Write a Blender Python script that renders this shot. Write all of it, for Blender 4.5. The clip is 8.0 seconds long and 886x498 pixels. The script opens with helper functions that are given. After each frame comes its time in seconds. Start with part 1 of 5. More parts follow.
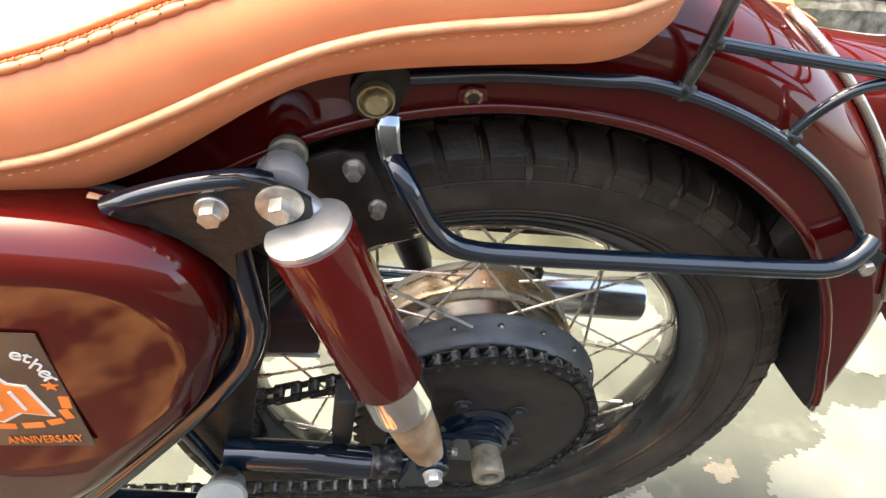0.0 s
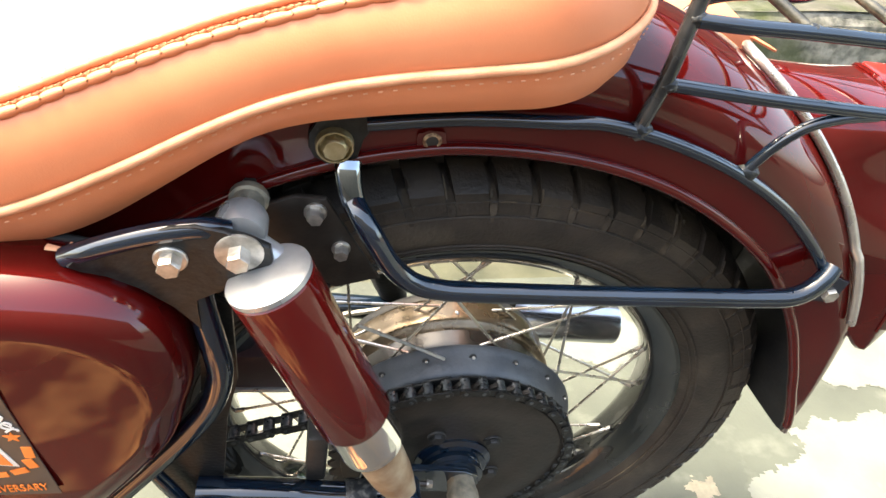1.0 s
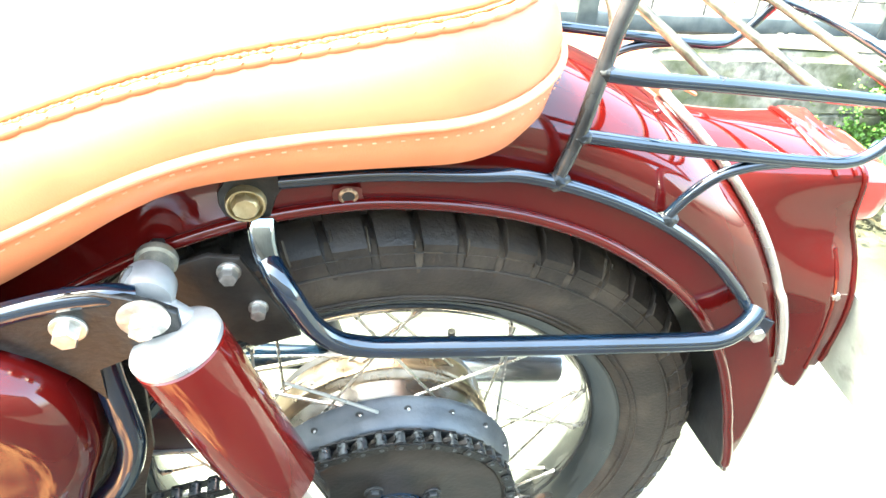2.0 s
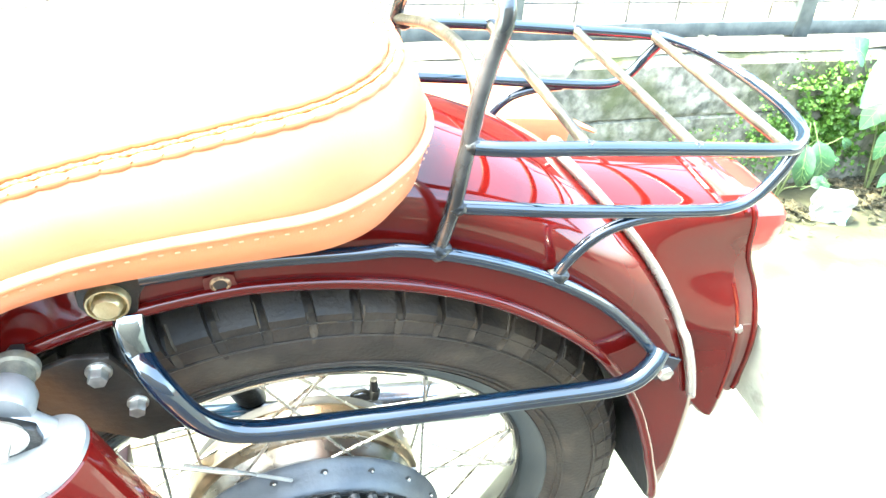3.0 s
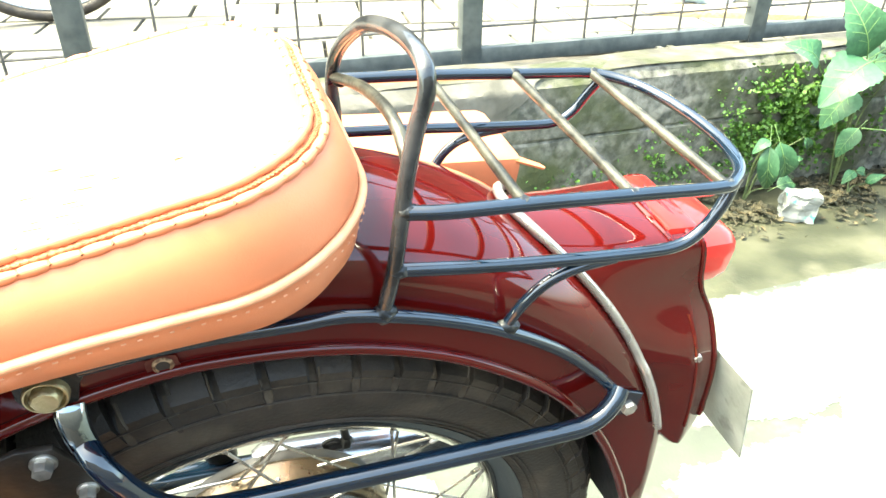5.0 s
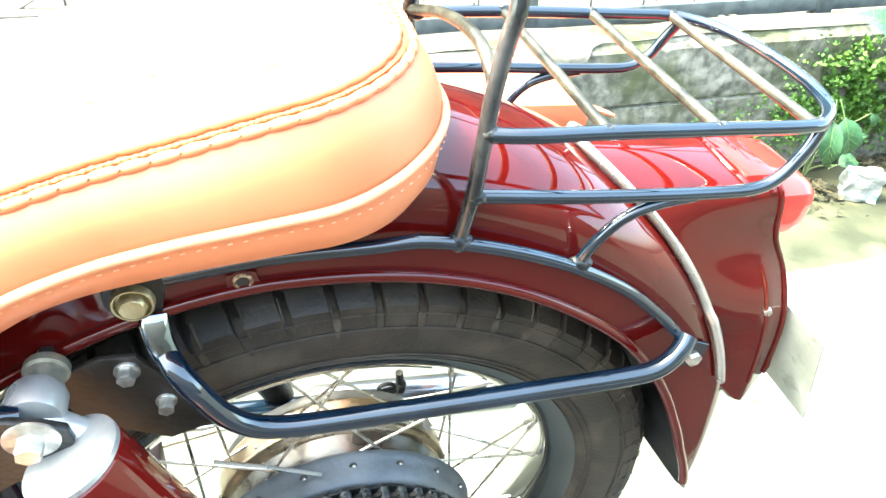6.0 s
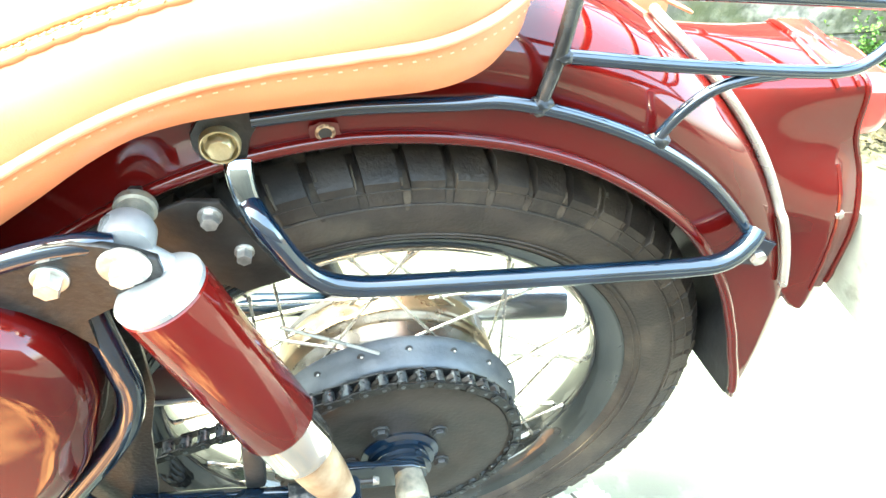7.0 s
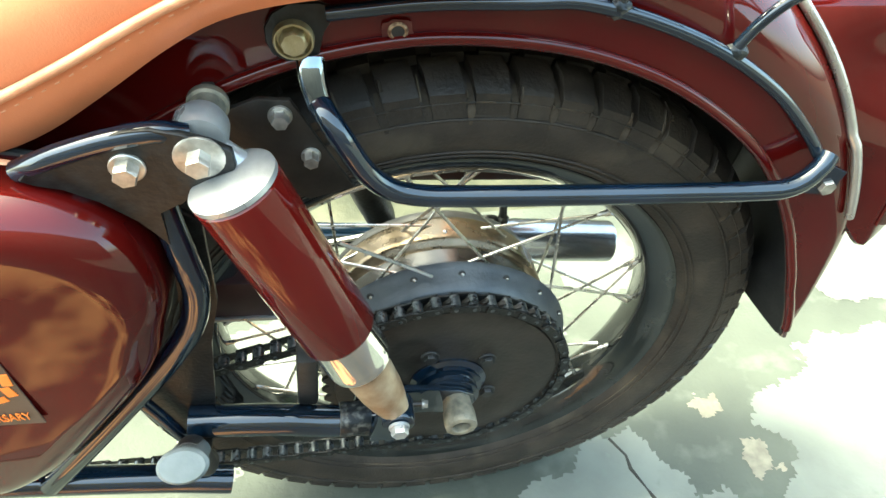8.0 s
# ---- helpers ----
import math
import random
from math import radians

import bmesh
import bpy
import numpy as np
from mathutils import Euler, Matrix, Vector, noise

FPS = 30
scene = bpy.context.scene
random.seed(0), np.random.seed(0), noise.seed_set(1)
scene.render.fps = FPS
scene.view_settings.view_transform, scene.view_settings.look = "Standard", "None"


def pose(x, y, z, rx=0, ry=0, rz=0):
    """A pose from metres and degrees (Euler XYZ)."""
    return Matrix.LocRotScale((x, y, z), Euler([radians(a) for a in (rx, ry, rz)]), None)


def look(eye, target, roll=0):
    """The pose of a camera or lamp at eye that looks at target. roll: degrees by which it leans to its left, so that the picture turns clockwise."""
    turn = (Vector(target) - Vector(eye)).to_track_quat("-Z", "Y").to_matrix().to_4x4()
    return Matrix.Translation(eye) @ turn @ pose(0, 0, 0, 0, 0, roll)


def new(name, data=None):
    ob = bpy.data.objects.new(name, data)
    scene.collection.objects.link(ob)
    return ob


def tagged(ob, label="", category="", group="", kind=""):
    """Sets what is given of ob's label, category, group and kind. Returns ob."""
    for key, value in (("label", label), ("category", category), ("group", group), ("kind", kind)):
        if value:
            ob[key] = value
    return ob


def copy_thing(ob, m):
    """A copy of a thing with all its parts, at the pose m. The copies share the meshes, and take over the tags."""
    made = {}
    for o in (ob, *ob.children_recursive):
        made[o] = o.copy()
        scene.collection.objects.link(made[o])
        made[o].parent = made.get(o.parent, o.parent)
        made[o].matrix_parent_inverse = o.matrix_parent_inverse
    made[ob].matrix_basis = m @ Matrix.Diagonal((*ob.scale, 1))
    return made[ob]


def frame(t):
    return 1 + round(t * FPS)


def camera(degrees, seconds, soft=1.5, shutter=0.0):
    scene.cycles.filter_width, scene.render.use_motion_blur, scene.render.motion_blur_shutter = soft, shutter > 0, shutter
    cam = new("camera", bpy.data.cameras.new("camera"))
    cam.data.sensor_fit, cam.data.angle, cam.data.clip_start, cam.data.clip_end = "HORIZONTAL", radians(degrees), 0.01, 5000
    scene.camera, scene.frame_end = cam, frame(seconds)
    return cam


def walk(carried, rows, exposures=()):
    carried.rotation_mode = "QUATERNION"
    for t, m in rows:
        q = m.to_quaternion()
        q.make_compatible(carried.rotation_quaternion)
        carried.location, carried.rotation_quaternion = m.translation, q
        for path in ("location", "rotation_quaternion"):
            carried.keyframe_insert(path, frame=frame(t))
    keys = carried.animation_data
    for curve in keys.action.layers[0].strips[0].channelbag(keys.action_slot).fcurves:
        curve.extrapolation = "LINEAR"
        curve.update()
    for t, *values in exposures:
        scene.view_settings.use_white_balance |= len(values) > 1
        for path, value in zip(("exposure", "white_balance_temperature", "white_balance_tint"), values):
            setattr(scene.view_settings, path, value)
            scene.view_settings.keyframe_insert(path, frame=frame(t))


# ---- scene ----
cam = camera(65.37, 8.0, soft=1.5)
ROWS = [
    (0.0, -0.0954, -0.5223, 0.8172, 53.22, -4.46, -6.20),
    (0.5, -0.0862, -0.5175, 0.8314, 53.42, -4.07, -6.56),
    (1.0, -0.0802, -0.5153, 0.8338, 54.30, -4.12, -7.67),
    (1.2, -0.0778, -0.5151, 0.8300, 55.58, -4.14, -8.81),
    (2.3, -0.0417, -0.4961, 0.8524, 57.33, -4.77, -12.61),
    (2.5, -0.0293, -0.4915, 0.8610, 57.39, -4.42, -13.63),
    (3.0, -0.0093, -0.4826, 0.8730, 57.90, -3.38, -16.64),
    (3.5, 0.0059, -0.4774, 0.8870, 58.84, -2.21, -18.84),
    (4.0, 0.0183, -0.4747, 0.8952, 59.45, -1.29, -20.36),
    (4.2, 0.0203, -0.4739, 0.8973, 59.53, -1.37, -20.85),
    (5.3, 0.0099, -0.4762, 0.8914, 59.03, -0.72, -18.85),
    (5.5, 0.0041, -0.4766, 0.8859, 58.62, -1.01, -17.75),
    (6.0, -0.0077, -0.4815, 0.8709, 57.25, -0.85, -16.01),
    (6.5, -0.0222, -0.4909, 0.8542, 55.22, -1.69, -14.21),
    (7.0, -0.0383, -0.5053, 0.8308, 53.01, -1.78, -12.05),
    (7.5, -0.0539, -0.5144, 0.8150, 51.82, -1.78, -10.56),
    (8.0, -0.0634, -0.5210, 0.8009, 50.22, -1.64, -9.22),
]
EXPOSE = [(0.0, 3.16, 8200, 8), (0.5, 2.96, 8200, 8), (1.0, 3.30, 8000, 5), (1.2, 3.54, 7800, 3), (2.3, 5.17, 7100, -7), (3.0, 5.13, 7000, -7), (3.5, 4.37, 7300, -6), (4.2, 3.84, 7500, -7), (5.5, 3.86, 7550, -7), (6.0, 4.40, 7100, -7), (6.5, 5.12, 7000, -7), (7.0, 5.17, 7300, -10), (7.5, 4.22, 7500, -11), (8.0, 3.66, 7400, -14)]
walk(cam, [(t, pose(x, y, z, rx, ry, rz)) for t, x, y, z, rx, ry, rz in ROWS], EXPOSE)

# ---------------------------------------------------------------- light
SUN_EL, SUN_AZ = 63.0, -70.0   # height of the sun; degrees from +y towards +x
world = bpy.data.worlds.new("sky")
scene.world = world
world.use_nodes = True
wn = world.node_tree
sky = wn.nodes.new("ShaderNodeTexSky")
sky.sky_type, sky.sun_disc = "NISHITA", False
sky.sun_elevation, sky.sun_rotation = radians(SUN_EL), radians(SUN_AZ)
sky.air_density, sky.dust_density, sky.ozone_density = 0.8, 4.0, 0.6
wn.nodes["Background"].inputs["Strength"].default_value = 0.15
wn.links.new(sky.outputs["Color"], wn.nodes["Background"].inputs["Color"])
sun_data = bpy.data.lights.new("sun", "SUN")
sun_data.energy, sun_data.angle, sun_data.color = 1.2, radians(10.0), (1.0, 0.95, 0.87)
sun = new("sun", sun_data)
_e, _a = radians(SUN_EL), radians(SUN_AZ)
SUN_WAY = Vector((math.sin(_a) * math.cos(_e), math.cos(_a) * math.cos(_e), math.sin(_e)))
sun.matrix_world = look(SUN_WAY * 20, (0, 0, 0))


# ---------------------------------------------------------------- materials
def material(name, low, high, scale=30.0, rough=0.5, metal=0.0, bump=0.0, bump_scale=200.0, coat=0.0, coat_ior=1.5, spread=0.12, detail=6.0, vary=0.0, stretch=(1, 1, 1), sharp=(0.35, 0.65), extra=None):
    """Two base colours mixed by noise, with fine relief; extra = (colour, scale, from, to): a second layer of stains."""
    m = bpy.data.materials.new(name)
    m.use_nodes = True
    t = m.node_tree
    n, l = t.nodes, t.links
    p = n["Principled BSDF"]
    co = n.new("ShaderNodeTexCoord")
    mp = n.new("ShaderNodeMapping")
    mp.inputs["Scale"].default_value = stretch
    l.new(co.outputs["Object"], mp.inputs["Vector"])
    a = n.new("ShaderNodeTexNoise")
    a.inputs["Scale"].default_value, a.inputs["Detail"].default_value = scale, detail
    l.new(mp.outputs["Vector"], a.inputs["Vector"])
    r = n.new("ShaderNodeValToRGB")
    r.color_ramp.elements[0].position, r.color_ramp.elements[1].position = sharp
    r.color_ramp.elements[0].color, r.color_ramp.elements[1].color = (*low, 1), (*high, 1)
    l.new(a.outputs["Fac"], r.inputs["Fac"])
    out = r.outputs["Color"]
    if extra:
        col, sc, lo, hi = extra
        b = n.new("ShaderNodeTexNoise")
        b.inputs["Scale"].default_value, b.inputs["Detail"].default_value = sc, 8.0
        l.new(co.outputs["Object"], b.inputs["Vector"])
        k = n.new("ShaderNodeMapRange")
        k.inputs["From Min"].default_value, k.inputs["From Max"].default_value = lo, hi
        l.new(b.outputs["Fac"], k.inputs["Value"])
        x = n.new("ShaderNodeMix")
        x.data_type = "RGBA"
        l.new(k.outputs["Result"], x.inputs["Factor"])
        l.new(out, x.inputs["A"])
        x.inputs["B"].default_value = (*col, 1)
        out = x.outputs["Result"]
    if vary:
        info = n.new("ShaderNodeObjectInfo")
        hs = n.new("ShaderNodeHueSaturation")
        mr = n.new("ShaderNodeMapRange")
        mr.inputs["To Min"].default_value, mr.inputs["To Max"].default_value = 1 - vary, 1 + vary
        l.new(info.outputs["Random"], mr.inputs["Value"])
        l.new(mr.outputs["Result"], hs.inputs["Value"])
        l.new(out, hs.inputs["Color"])
        out = hs.outputs["Color"]
    l.new(out, p.inputs["Base Color"])
    rr = n.new("ShaderNodeMapRange")
    rr.inputs["To Min"].default_value, rr.inputs["To Max"].default_value = max(0.02, rough - spread), min(1.0, rough + spread)
    l.new(a.outputs["Fac"], rr.inputs["Value"])
    l.new(rr.outputs["Result"], p.inputs["Roughness"])
    p.inputs["Metallic"].default_value = metal
    p.inputs["Coat Weight"].default_value = coat
    if coat > 0.7:
        p.inputs["Specular IOR Level"].default_value = 0.0
    p.inputs["Coat Roughness"].default_value = 0.04
    p.inputs["Coat IOR"].default_value = coat_ior
    if bump:
        f = n.new("ShaderNodeTexNoise")
        f.inputs["Scale"].default_value, f.inputs["Detail"].default_value = bump_scale, 4.0
        l.new(co.outputs["Object"], f.inputs["Vector"])
        bp = n.new("ShaderNodeBump")
        bp.inputs["Strength"].default_value, bp.inputs["Distance"].default_value = bump, 0.002
        l.new(f.outputs["Fac"], bp.inputs["Height"])
        l.new(bp.outputs["Normal"], p.inputs["Normal"])
    return m


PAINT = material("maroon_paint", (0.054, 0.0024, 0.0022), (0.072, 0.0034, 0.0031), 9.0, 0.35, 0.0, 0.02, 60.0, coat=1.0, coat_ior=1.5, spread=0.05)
# the maroon paint again, made lighter in place of stronger front light
MAROON_LIT = material("lit_maroon_paint", (0.085, 0.0034, 0.0029), (0.112, 0.0050, 0.0041), 9.0, 0.35, 0.0, 0.02, 60.0, coat=1.0, coat_ior=1.45, spread=0.05)
PLUM = material("dull_maroon", (0.020, 0.004, 0.004), (0.034, 0.007, 0.006), 20.0, 0.5, 0.0, 0.1, 120.0)
# blue of the reflected sky is put into this black's base colour
BLACK = material("black_enamel", (0.0018, 0.0070, 0.0150), (0.0045, 0.0130, 0.0260), 25.0, 0.2, 0.0, 0.03, 120.0, coat=1.0, coat_ior=1.8, spread=0.06)
GLOSS = material("polished_end", (0.14, 0.17, 0.20), (0.26, 0.30, 0.34), 40.0, 0.06, 1.0, 0.05, 150.0, spread=0.03)
# dull black parts, and shade painted inside the guard, holes and rail recess
DULL = material("dull_black_and_shade", (0.010, 0.011, 0.012), (0.026, 0.026, 0.025), 40.0, 0.5, 0.0, 0.25, 160.0, spread=0.12)
BROWNED = material("oily_brown_steel", (0.011, 0.0095, 0.008), (0.027, 0.022, 0.018), 45.0, 0.45, 0.0, 0.2, 220.0, spread=0.1)
LEATHER = material("tan_leather", (0.58, 0.185, 0.082), (0.68, 0.232, 0.107), 14.0, 0.50, 0.0, 0.10, 900.0, spread=0.06, coat=0.05)
PIPING = material("pale_piping", (0.58, 0.25, 0.13), (0.70, 0.34, 0.19), 60.0, 0.6, 0.0, 0.2, 700.0)
SEAMTHREAD = material("tan_thread", (0.40, 0.135, 0.056), (0.50, 0.18, 0.078), 300.0, 0.7, 0.0, 0.3, 1500.0)
THREAD = material("brown_thread", (0.20, 0.09, 0.04), (0.31, 0.15, 0.07), 300.0, 0.7, 0.0, 0.3, 1500.0)
RUBBER = material("tyre_rubber", (0.0185, 0.0148, 0.0118), (0.041, 0.0315, 0.0240), 35.0, 0.60, 0.0, 0.4, 300.0, extra=((0.070, 0.057, 0.041), 24.0, 0.54, 0.76))
DIRT = material("groove_dirt", (0.028, 0.0215, 0.015), (0.076, 0.059, 0.041), 60.0, 0.9, 0.0, 0.4, 300.0)
RIM = material("dark_tarnished_rim", (0.006, 0.008, 0.010), (0.030, 0.031, 0.030), 18.0, 0.3, 0.2, 0.1, 60.0, spread=0.1, coat=1.0, coat_ior=1.6)
SILVER = material("zinc_silver", (0.36, 0.375, 0.38), (0.54, 0.55, 0.55), 40.0, 0.30, 0.62, 0.12, 350.0)
CHROME = material("chrome", (0.72, 0.72, 0.73), (0.82, 0.82, 0.82), 20.0, 0.07, 1.0, 0.0, spread=0.04)
SATIN = material("satin_chrome", (0.50, 0.53, 0.56), (0.68, 0.70, 0.72), 14.0, 0.24, 0.95, 0.05, 120.0, spread=0.10)
STRIP = material("dulled_trim", (0.36, 0.345, 0.32), (0.62, 0.60, 0.57), 30.0, 0.28, 0.78, 0.1, 200.0)
STEEL = material("bolt_steel", (0.36, 0.345, 0.31), (0.62, 0.60, 0.55), 120.0, 0.36, 0.8, 0.2, 500.0)
NUT = material("grey_cast_nut", (0.16, 0.155, 0.13), (0.34, 0.31, 0.24), 110.0, 0.48, 0.45, 0.4, 300.0, extra=((0.30, 0.22, 0.12), 70.0, 0.58, 0.70))
ROLLER = material("oiled_chain_roller", (0.055, 0.064, 0.070), (0.16, 0.175, 0.18), 220.0, 0.30, 0.7, 0.2, 400.0)
LINKS = material("greasy_link", (0.006, 0.007, 0.007), (0.018, 0.019, 0.019), 120.0, 0.38, 0.2, 0.3, 300.0)
BRASSY = material("passivated_bolt", (0.38, 0.31, 0.17), (0.55, 0.47, 0.29), 90.0, 0.38, 0.8, 0.2, 400.0)
ALLOY = material("polished_alloy_hub", (0.060, 0.058, 0.054), (0.120, 0.114, 0.104), 9.0, 0.26, 0.80, 0.15, 140.0)
TANALLOY = material("tarnished_gold_alloy", (0.13, 0.10, 0.066), (0.27, 0.215, 0.150), 24.0, 0.28, 0.80, 0.15, 160.0)
FLANGE = material("grey_cast_hub", (0.062, 0.070, 0.078), (0.112, 0.120, 0.126), 30.0, 0.40, 0.3, 0.2, 260.0)
RUSTY = material("tan_rusty_tube", (0.30, 0.18, 0.10), (0.52, 0.40, 0.27), 45.0, 0.45, 0.5, 0.2, 260.0)
RUBBEDRED = material("rubbed_primer", (0.060, 0.004, 0.004), (0.13, 0.038, 0.028), 60.0, 0.5, 0.0, 0.2, 300.0, sharp=(0.42, 0.62))
RUSTRIM = material("bared_brown_edge", (0.12, 0.055, 0.03), (0.42, 0.28, 0.16), 260.0, 0.5, 0.2, 0.3, 400.0, sharp=(0.42, 0.58))
SPOKE = material("spoke_wire", (0.38, 0.36, 0.33), (0.68, 0.66, 0.62), 60.0, 0.28, 0.9, 0.1, 300.0)
GREYCAP = material("grey_rubber_cap", (0.13, 0.155, 0.16), (0.19, 0.215, 0.22), 40.0, 0.55, 0.0, 0.15, 300.0)
RED = material("red_lens", (0.62, 0.016, 0.016), (0.74, 0.028, 0.024), 20.0, 0.16, 0.0, 0.03, 150.0, coat=0.8)
PLATE = material("weathered_plate", (0.26, 0.28, 0.25), (0.42, 0.44, 0.40), 30.0, 0.45, 0.3, 0.2, 200.0, extra=((0.12, 0.13, 0.11), 28.0, 0.60, 0.72))
DECAL = material("dark_grey_vinyl", (0.040, 0.034, 0.028), (0.060, 0.052, 0.044), 30.0, 0.45, 0.0, 0.05, 200.0, coat=0.3)
ORANGE = material("orange_print", (0.85, 0.20, 0.03), (0.92, 0.26, 0.05), 40.0, 0.45)
WHITE = material("white_print", (0.78, 0.76, 0.72), (0.86, 0.85, 0.82), 40.0, 0.45)
CONCRETE = material("stained_concrete", (0.040, 0.047, 0.038), (0.062, 0.071, 0.057), 6.0, 0.85, 0.0, 0.5, 140.0, extra=((0.095, 0.106, 0.086), 16.0, 0.55, 0.75))
PALE = material("pale_ground", (0.098, 0.108, 0.094), (0.138, 0.150, 0.131), 9.0, 0.85, 0.0, 0.4, 140.0, extra=((0.113, 0.128, 0.109), 45.0, 0.60, 0.72))
TAN = material("tan_spots", (0.115, 0.107, 0.080), (0.18, 0.168, 0.128), 60.0, 0.85, 0.0, 0.4, 140.0)
DARKFLOOR = material("unseen_dark_floor", (0.005, 0.004, 0.003), (0.016, 0.012, 0.008), 4.0, 0.7, 0.0, 0.2, 60.0, detail=1.0, sharp=(0.38, 0.64))
DAPPLE = material("tan_dapples", (0.040, 0.012, 0.006), (0.34, 0.165, 0.068), 9.0, 0.85, 0.0, 0.3, 200.0, detail=2.0, sharp=(0.40, 0.64))
GUTTER = material("algae_concrete", (0.022, 0.025, 0.012), (0.052, 0.054, 0.030), 9.0, 0.6, 0.0, 0.9, 60.0, extra=((0.070, 0.069, 0.045), 7.0, 0.52, 0.70))
WALL = material("mossy_plaster", (0.060, 0.061, 0.049), (0.205, 0.200, 0.168), 42.0, 0.92, 0.0, 1.0, 130.0, detail=10.0, sharp=(0.36, 0.66), extra=((0.050, 0.060, 0.021), 5.0, 0.46, 0.64))
MORTAR = material("fresh_mortar", (0.085, 0.082, 0.066), (0.185, 0.174, 0.146), 12.0, 0.85, 0.0, 0.9, 60.0, detail=9.0)
WALLTOP = material("weathered_mortar", (0.050, 0.048, 0.037), (0.128, 0.120, 0.096), 16.0, 0.9, 0.0, 1.0, 50.0, detail=9.0, extra=((0.045, 0.055, 0.02), 6.0, 0.50, 0.68))
PAVER = material("paving_brick", (0.088, 0.085, 0.072), (0.135, 0.129, 0.108), 12.0, 0.85, 0.0, 0.5, 120.0, vary=0.2)
JOINT = material("paving_joint", (0.030, 0.028, 0.022), (0.06, 0.055, 0.045), 20.0, 0.9, 0.0, 0.4, 120.0)
IRON = material("grey_painted_iron", (0.065, 0.078, 0.078), (0.115, 0.13, 0.125), 30.0, 0.5, 0.2, 0.2, 150.0)
WIRE = material("mesh_wire", (0.06, 0.06, 0.06), (0.12, 0.115, 0.11), 60.0, 0.5, 0.4, 0.1, 200.0)
LEAF = material("broad_leaf", (0.020, 0.080, 0.032), (0.042, 0.125, 0.054), 18.0, 0.58, 0.0, 0.25, 60.0, vary=0.25)
MOSS = material("small_leaves", (0.036, 0.105, 0.012), (0.095, 0.205, 0.028), 25.0, 0.5, 0.0, 0.1, 100.0)
STEM = material("green_stem", (0.05, 0.08, 0.03), (0.10, 0.13, 0.05), 30.0, 0.6)
DRYLEAF = material("dry_leaf", (0.036, 0.031, 0.013), (0.085, 0.066, 0.031), 25.0, 0.75, 0.0, 0.3, 120.0, vary=0.35)
LITTER = material("leaf_crumbs", (0.014, 0.016, 0.007), (0.092, 0.076, 0.040), 34.0, 0.85, 0.0, 0.2, 90.0, sharp=(0.42, 0.68))
BAGPLASTIC = material("crumpled_plastic", (0.19, 0.205, 0.19), (0.30, 0.31, 0.295), 30.0, 0.35, 0.0, 0.3, 80.0, extra=((0.05, 0.25, 0.22), 30.0, 0.58, 0.64))
WORN = material("worn_bare_bar", (0.016, 0.017, 0.014), (0.070, 0.069, 0.053), 55.0, 0.32, 0.35, 0.25, 260.0, spread=0.12)
WELD = material("chipped_weld", (0.012, 0.015, 0.018), (0.13, 0.13, 0.12), 190.0, 0.34, 0.3, 0.3, 400.0, sharp=(0.48, 0.72))
RUBBED = material("rubbed_black_bar", (0.009, 0.012, 0.015), (0.062, 0.066, 0.068), 40.0, 0.24, 0.2, 0.15, 260.0, spread=0.10, coat=0.6)
VEIN = material("leaf_vein", (0.14, 0.24, 0.08), (0.20, 0.32, 0.12), 30.0, 0.5)
TIMBER = material("yellowed_plank", (0.36, 0.27, 0.13), (0.52, 0.42, 0.24), 20.0, 0.7, 0.0, 0.3, 120.0, stretch=(1, 8, 8))
SACK = material("pale_blue_sack", (0.30, 0.40, 0.44), (0.58, 0.63, 0.64), 14.0, 0.5, 0.0, 0.3, 90.0)
CRACK = material("dark_crack", (0.010, 0.010, 0.008), (0.026, 0.025, 0.020), 60.0, 0.95, 0.0, 0.5, 200.0)
SOIL = material("damp_soil", (0.045, 0.035, 0.022), (0.10, 0.08, 0.05), 14.0, 0.9, 0.0, 0.9, 60.0)
BACKWALL = material("brown_backwall", (0.075, 0.055, 0.038), (0.14, 0.105, 0.072), 2.0, 0.85, 0.0, 0.3, 60.0)
PLAIN = material("plain_plaster", (0.10, 0.095, 0.08), (0.16, 0.15, 0.125), 3.0, 0.85, 0.0, 0.3, 60.0)


# ---------------------------------------------------------------- mesh tools
def mesh_of(name, bm, mat, smooth=True):
    bmesh.ops.recalc_face_normals(bm, faces=bm.faces)
    me = bpy.data.meshes.new(name)
    bm.to_mesh(me)
    bm.free()
    for q in me.polygons:
        q.use_smooth = smooth
    if smooth:
        me.set_sharp_from_angle(angle=radians(38))
    me.materials.append(mat)
    return me


def part(name, bm, mat, parent, label="", smooth=True):
    """One mesh object under a thing or a part, in its parent's space."""
    ob = new(name, bm if isinstance(bm, bpy.types.Mesh) else mesh_of(name, bm, mat, smooth))
    ob.parent = parent
    return tagged(ob, label)


def thing(name, bm, mat, label, category, group="", kind="", smooth=True):
    return tagged(new(name, bm if isinstance(bm, bpy.types.Mesh) else mesh_of(name, bm, mat, smooth)), label, category, group, kind)


def smooth_path(points, steps=8):
    """Catmull-Rom through the points."""
    p = [Vector(q) for q in points]
    p = [2 * p[0] - p[1]] + p + [2 * p[-1] - p[-2]]
    out = []
    for i in range(1, len(p) - 2):
        a, b, c, d = p[i - 1], p[i], p[i + 1], p[i + 2]
        for k in range(steps):
            u = k / steps
            out.append(0.5 * (2 * b + (c - a) * u + (2 * a - 5 * b + 4 * c - d) * u * u + (3 * b - a - 3 * c + d) * u ** 3))
    return out + [p[-2]]


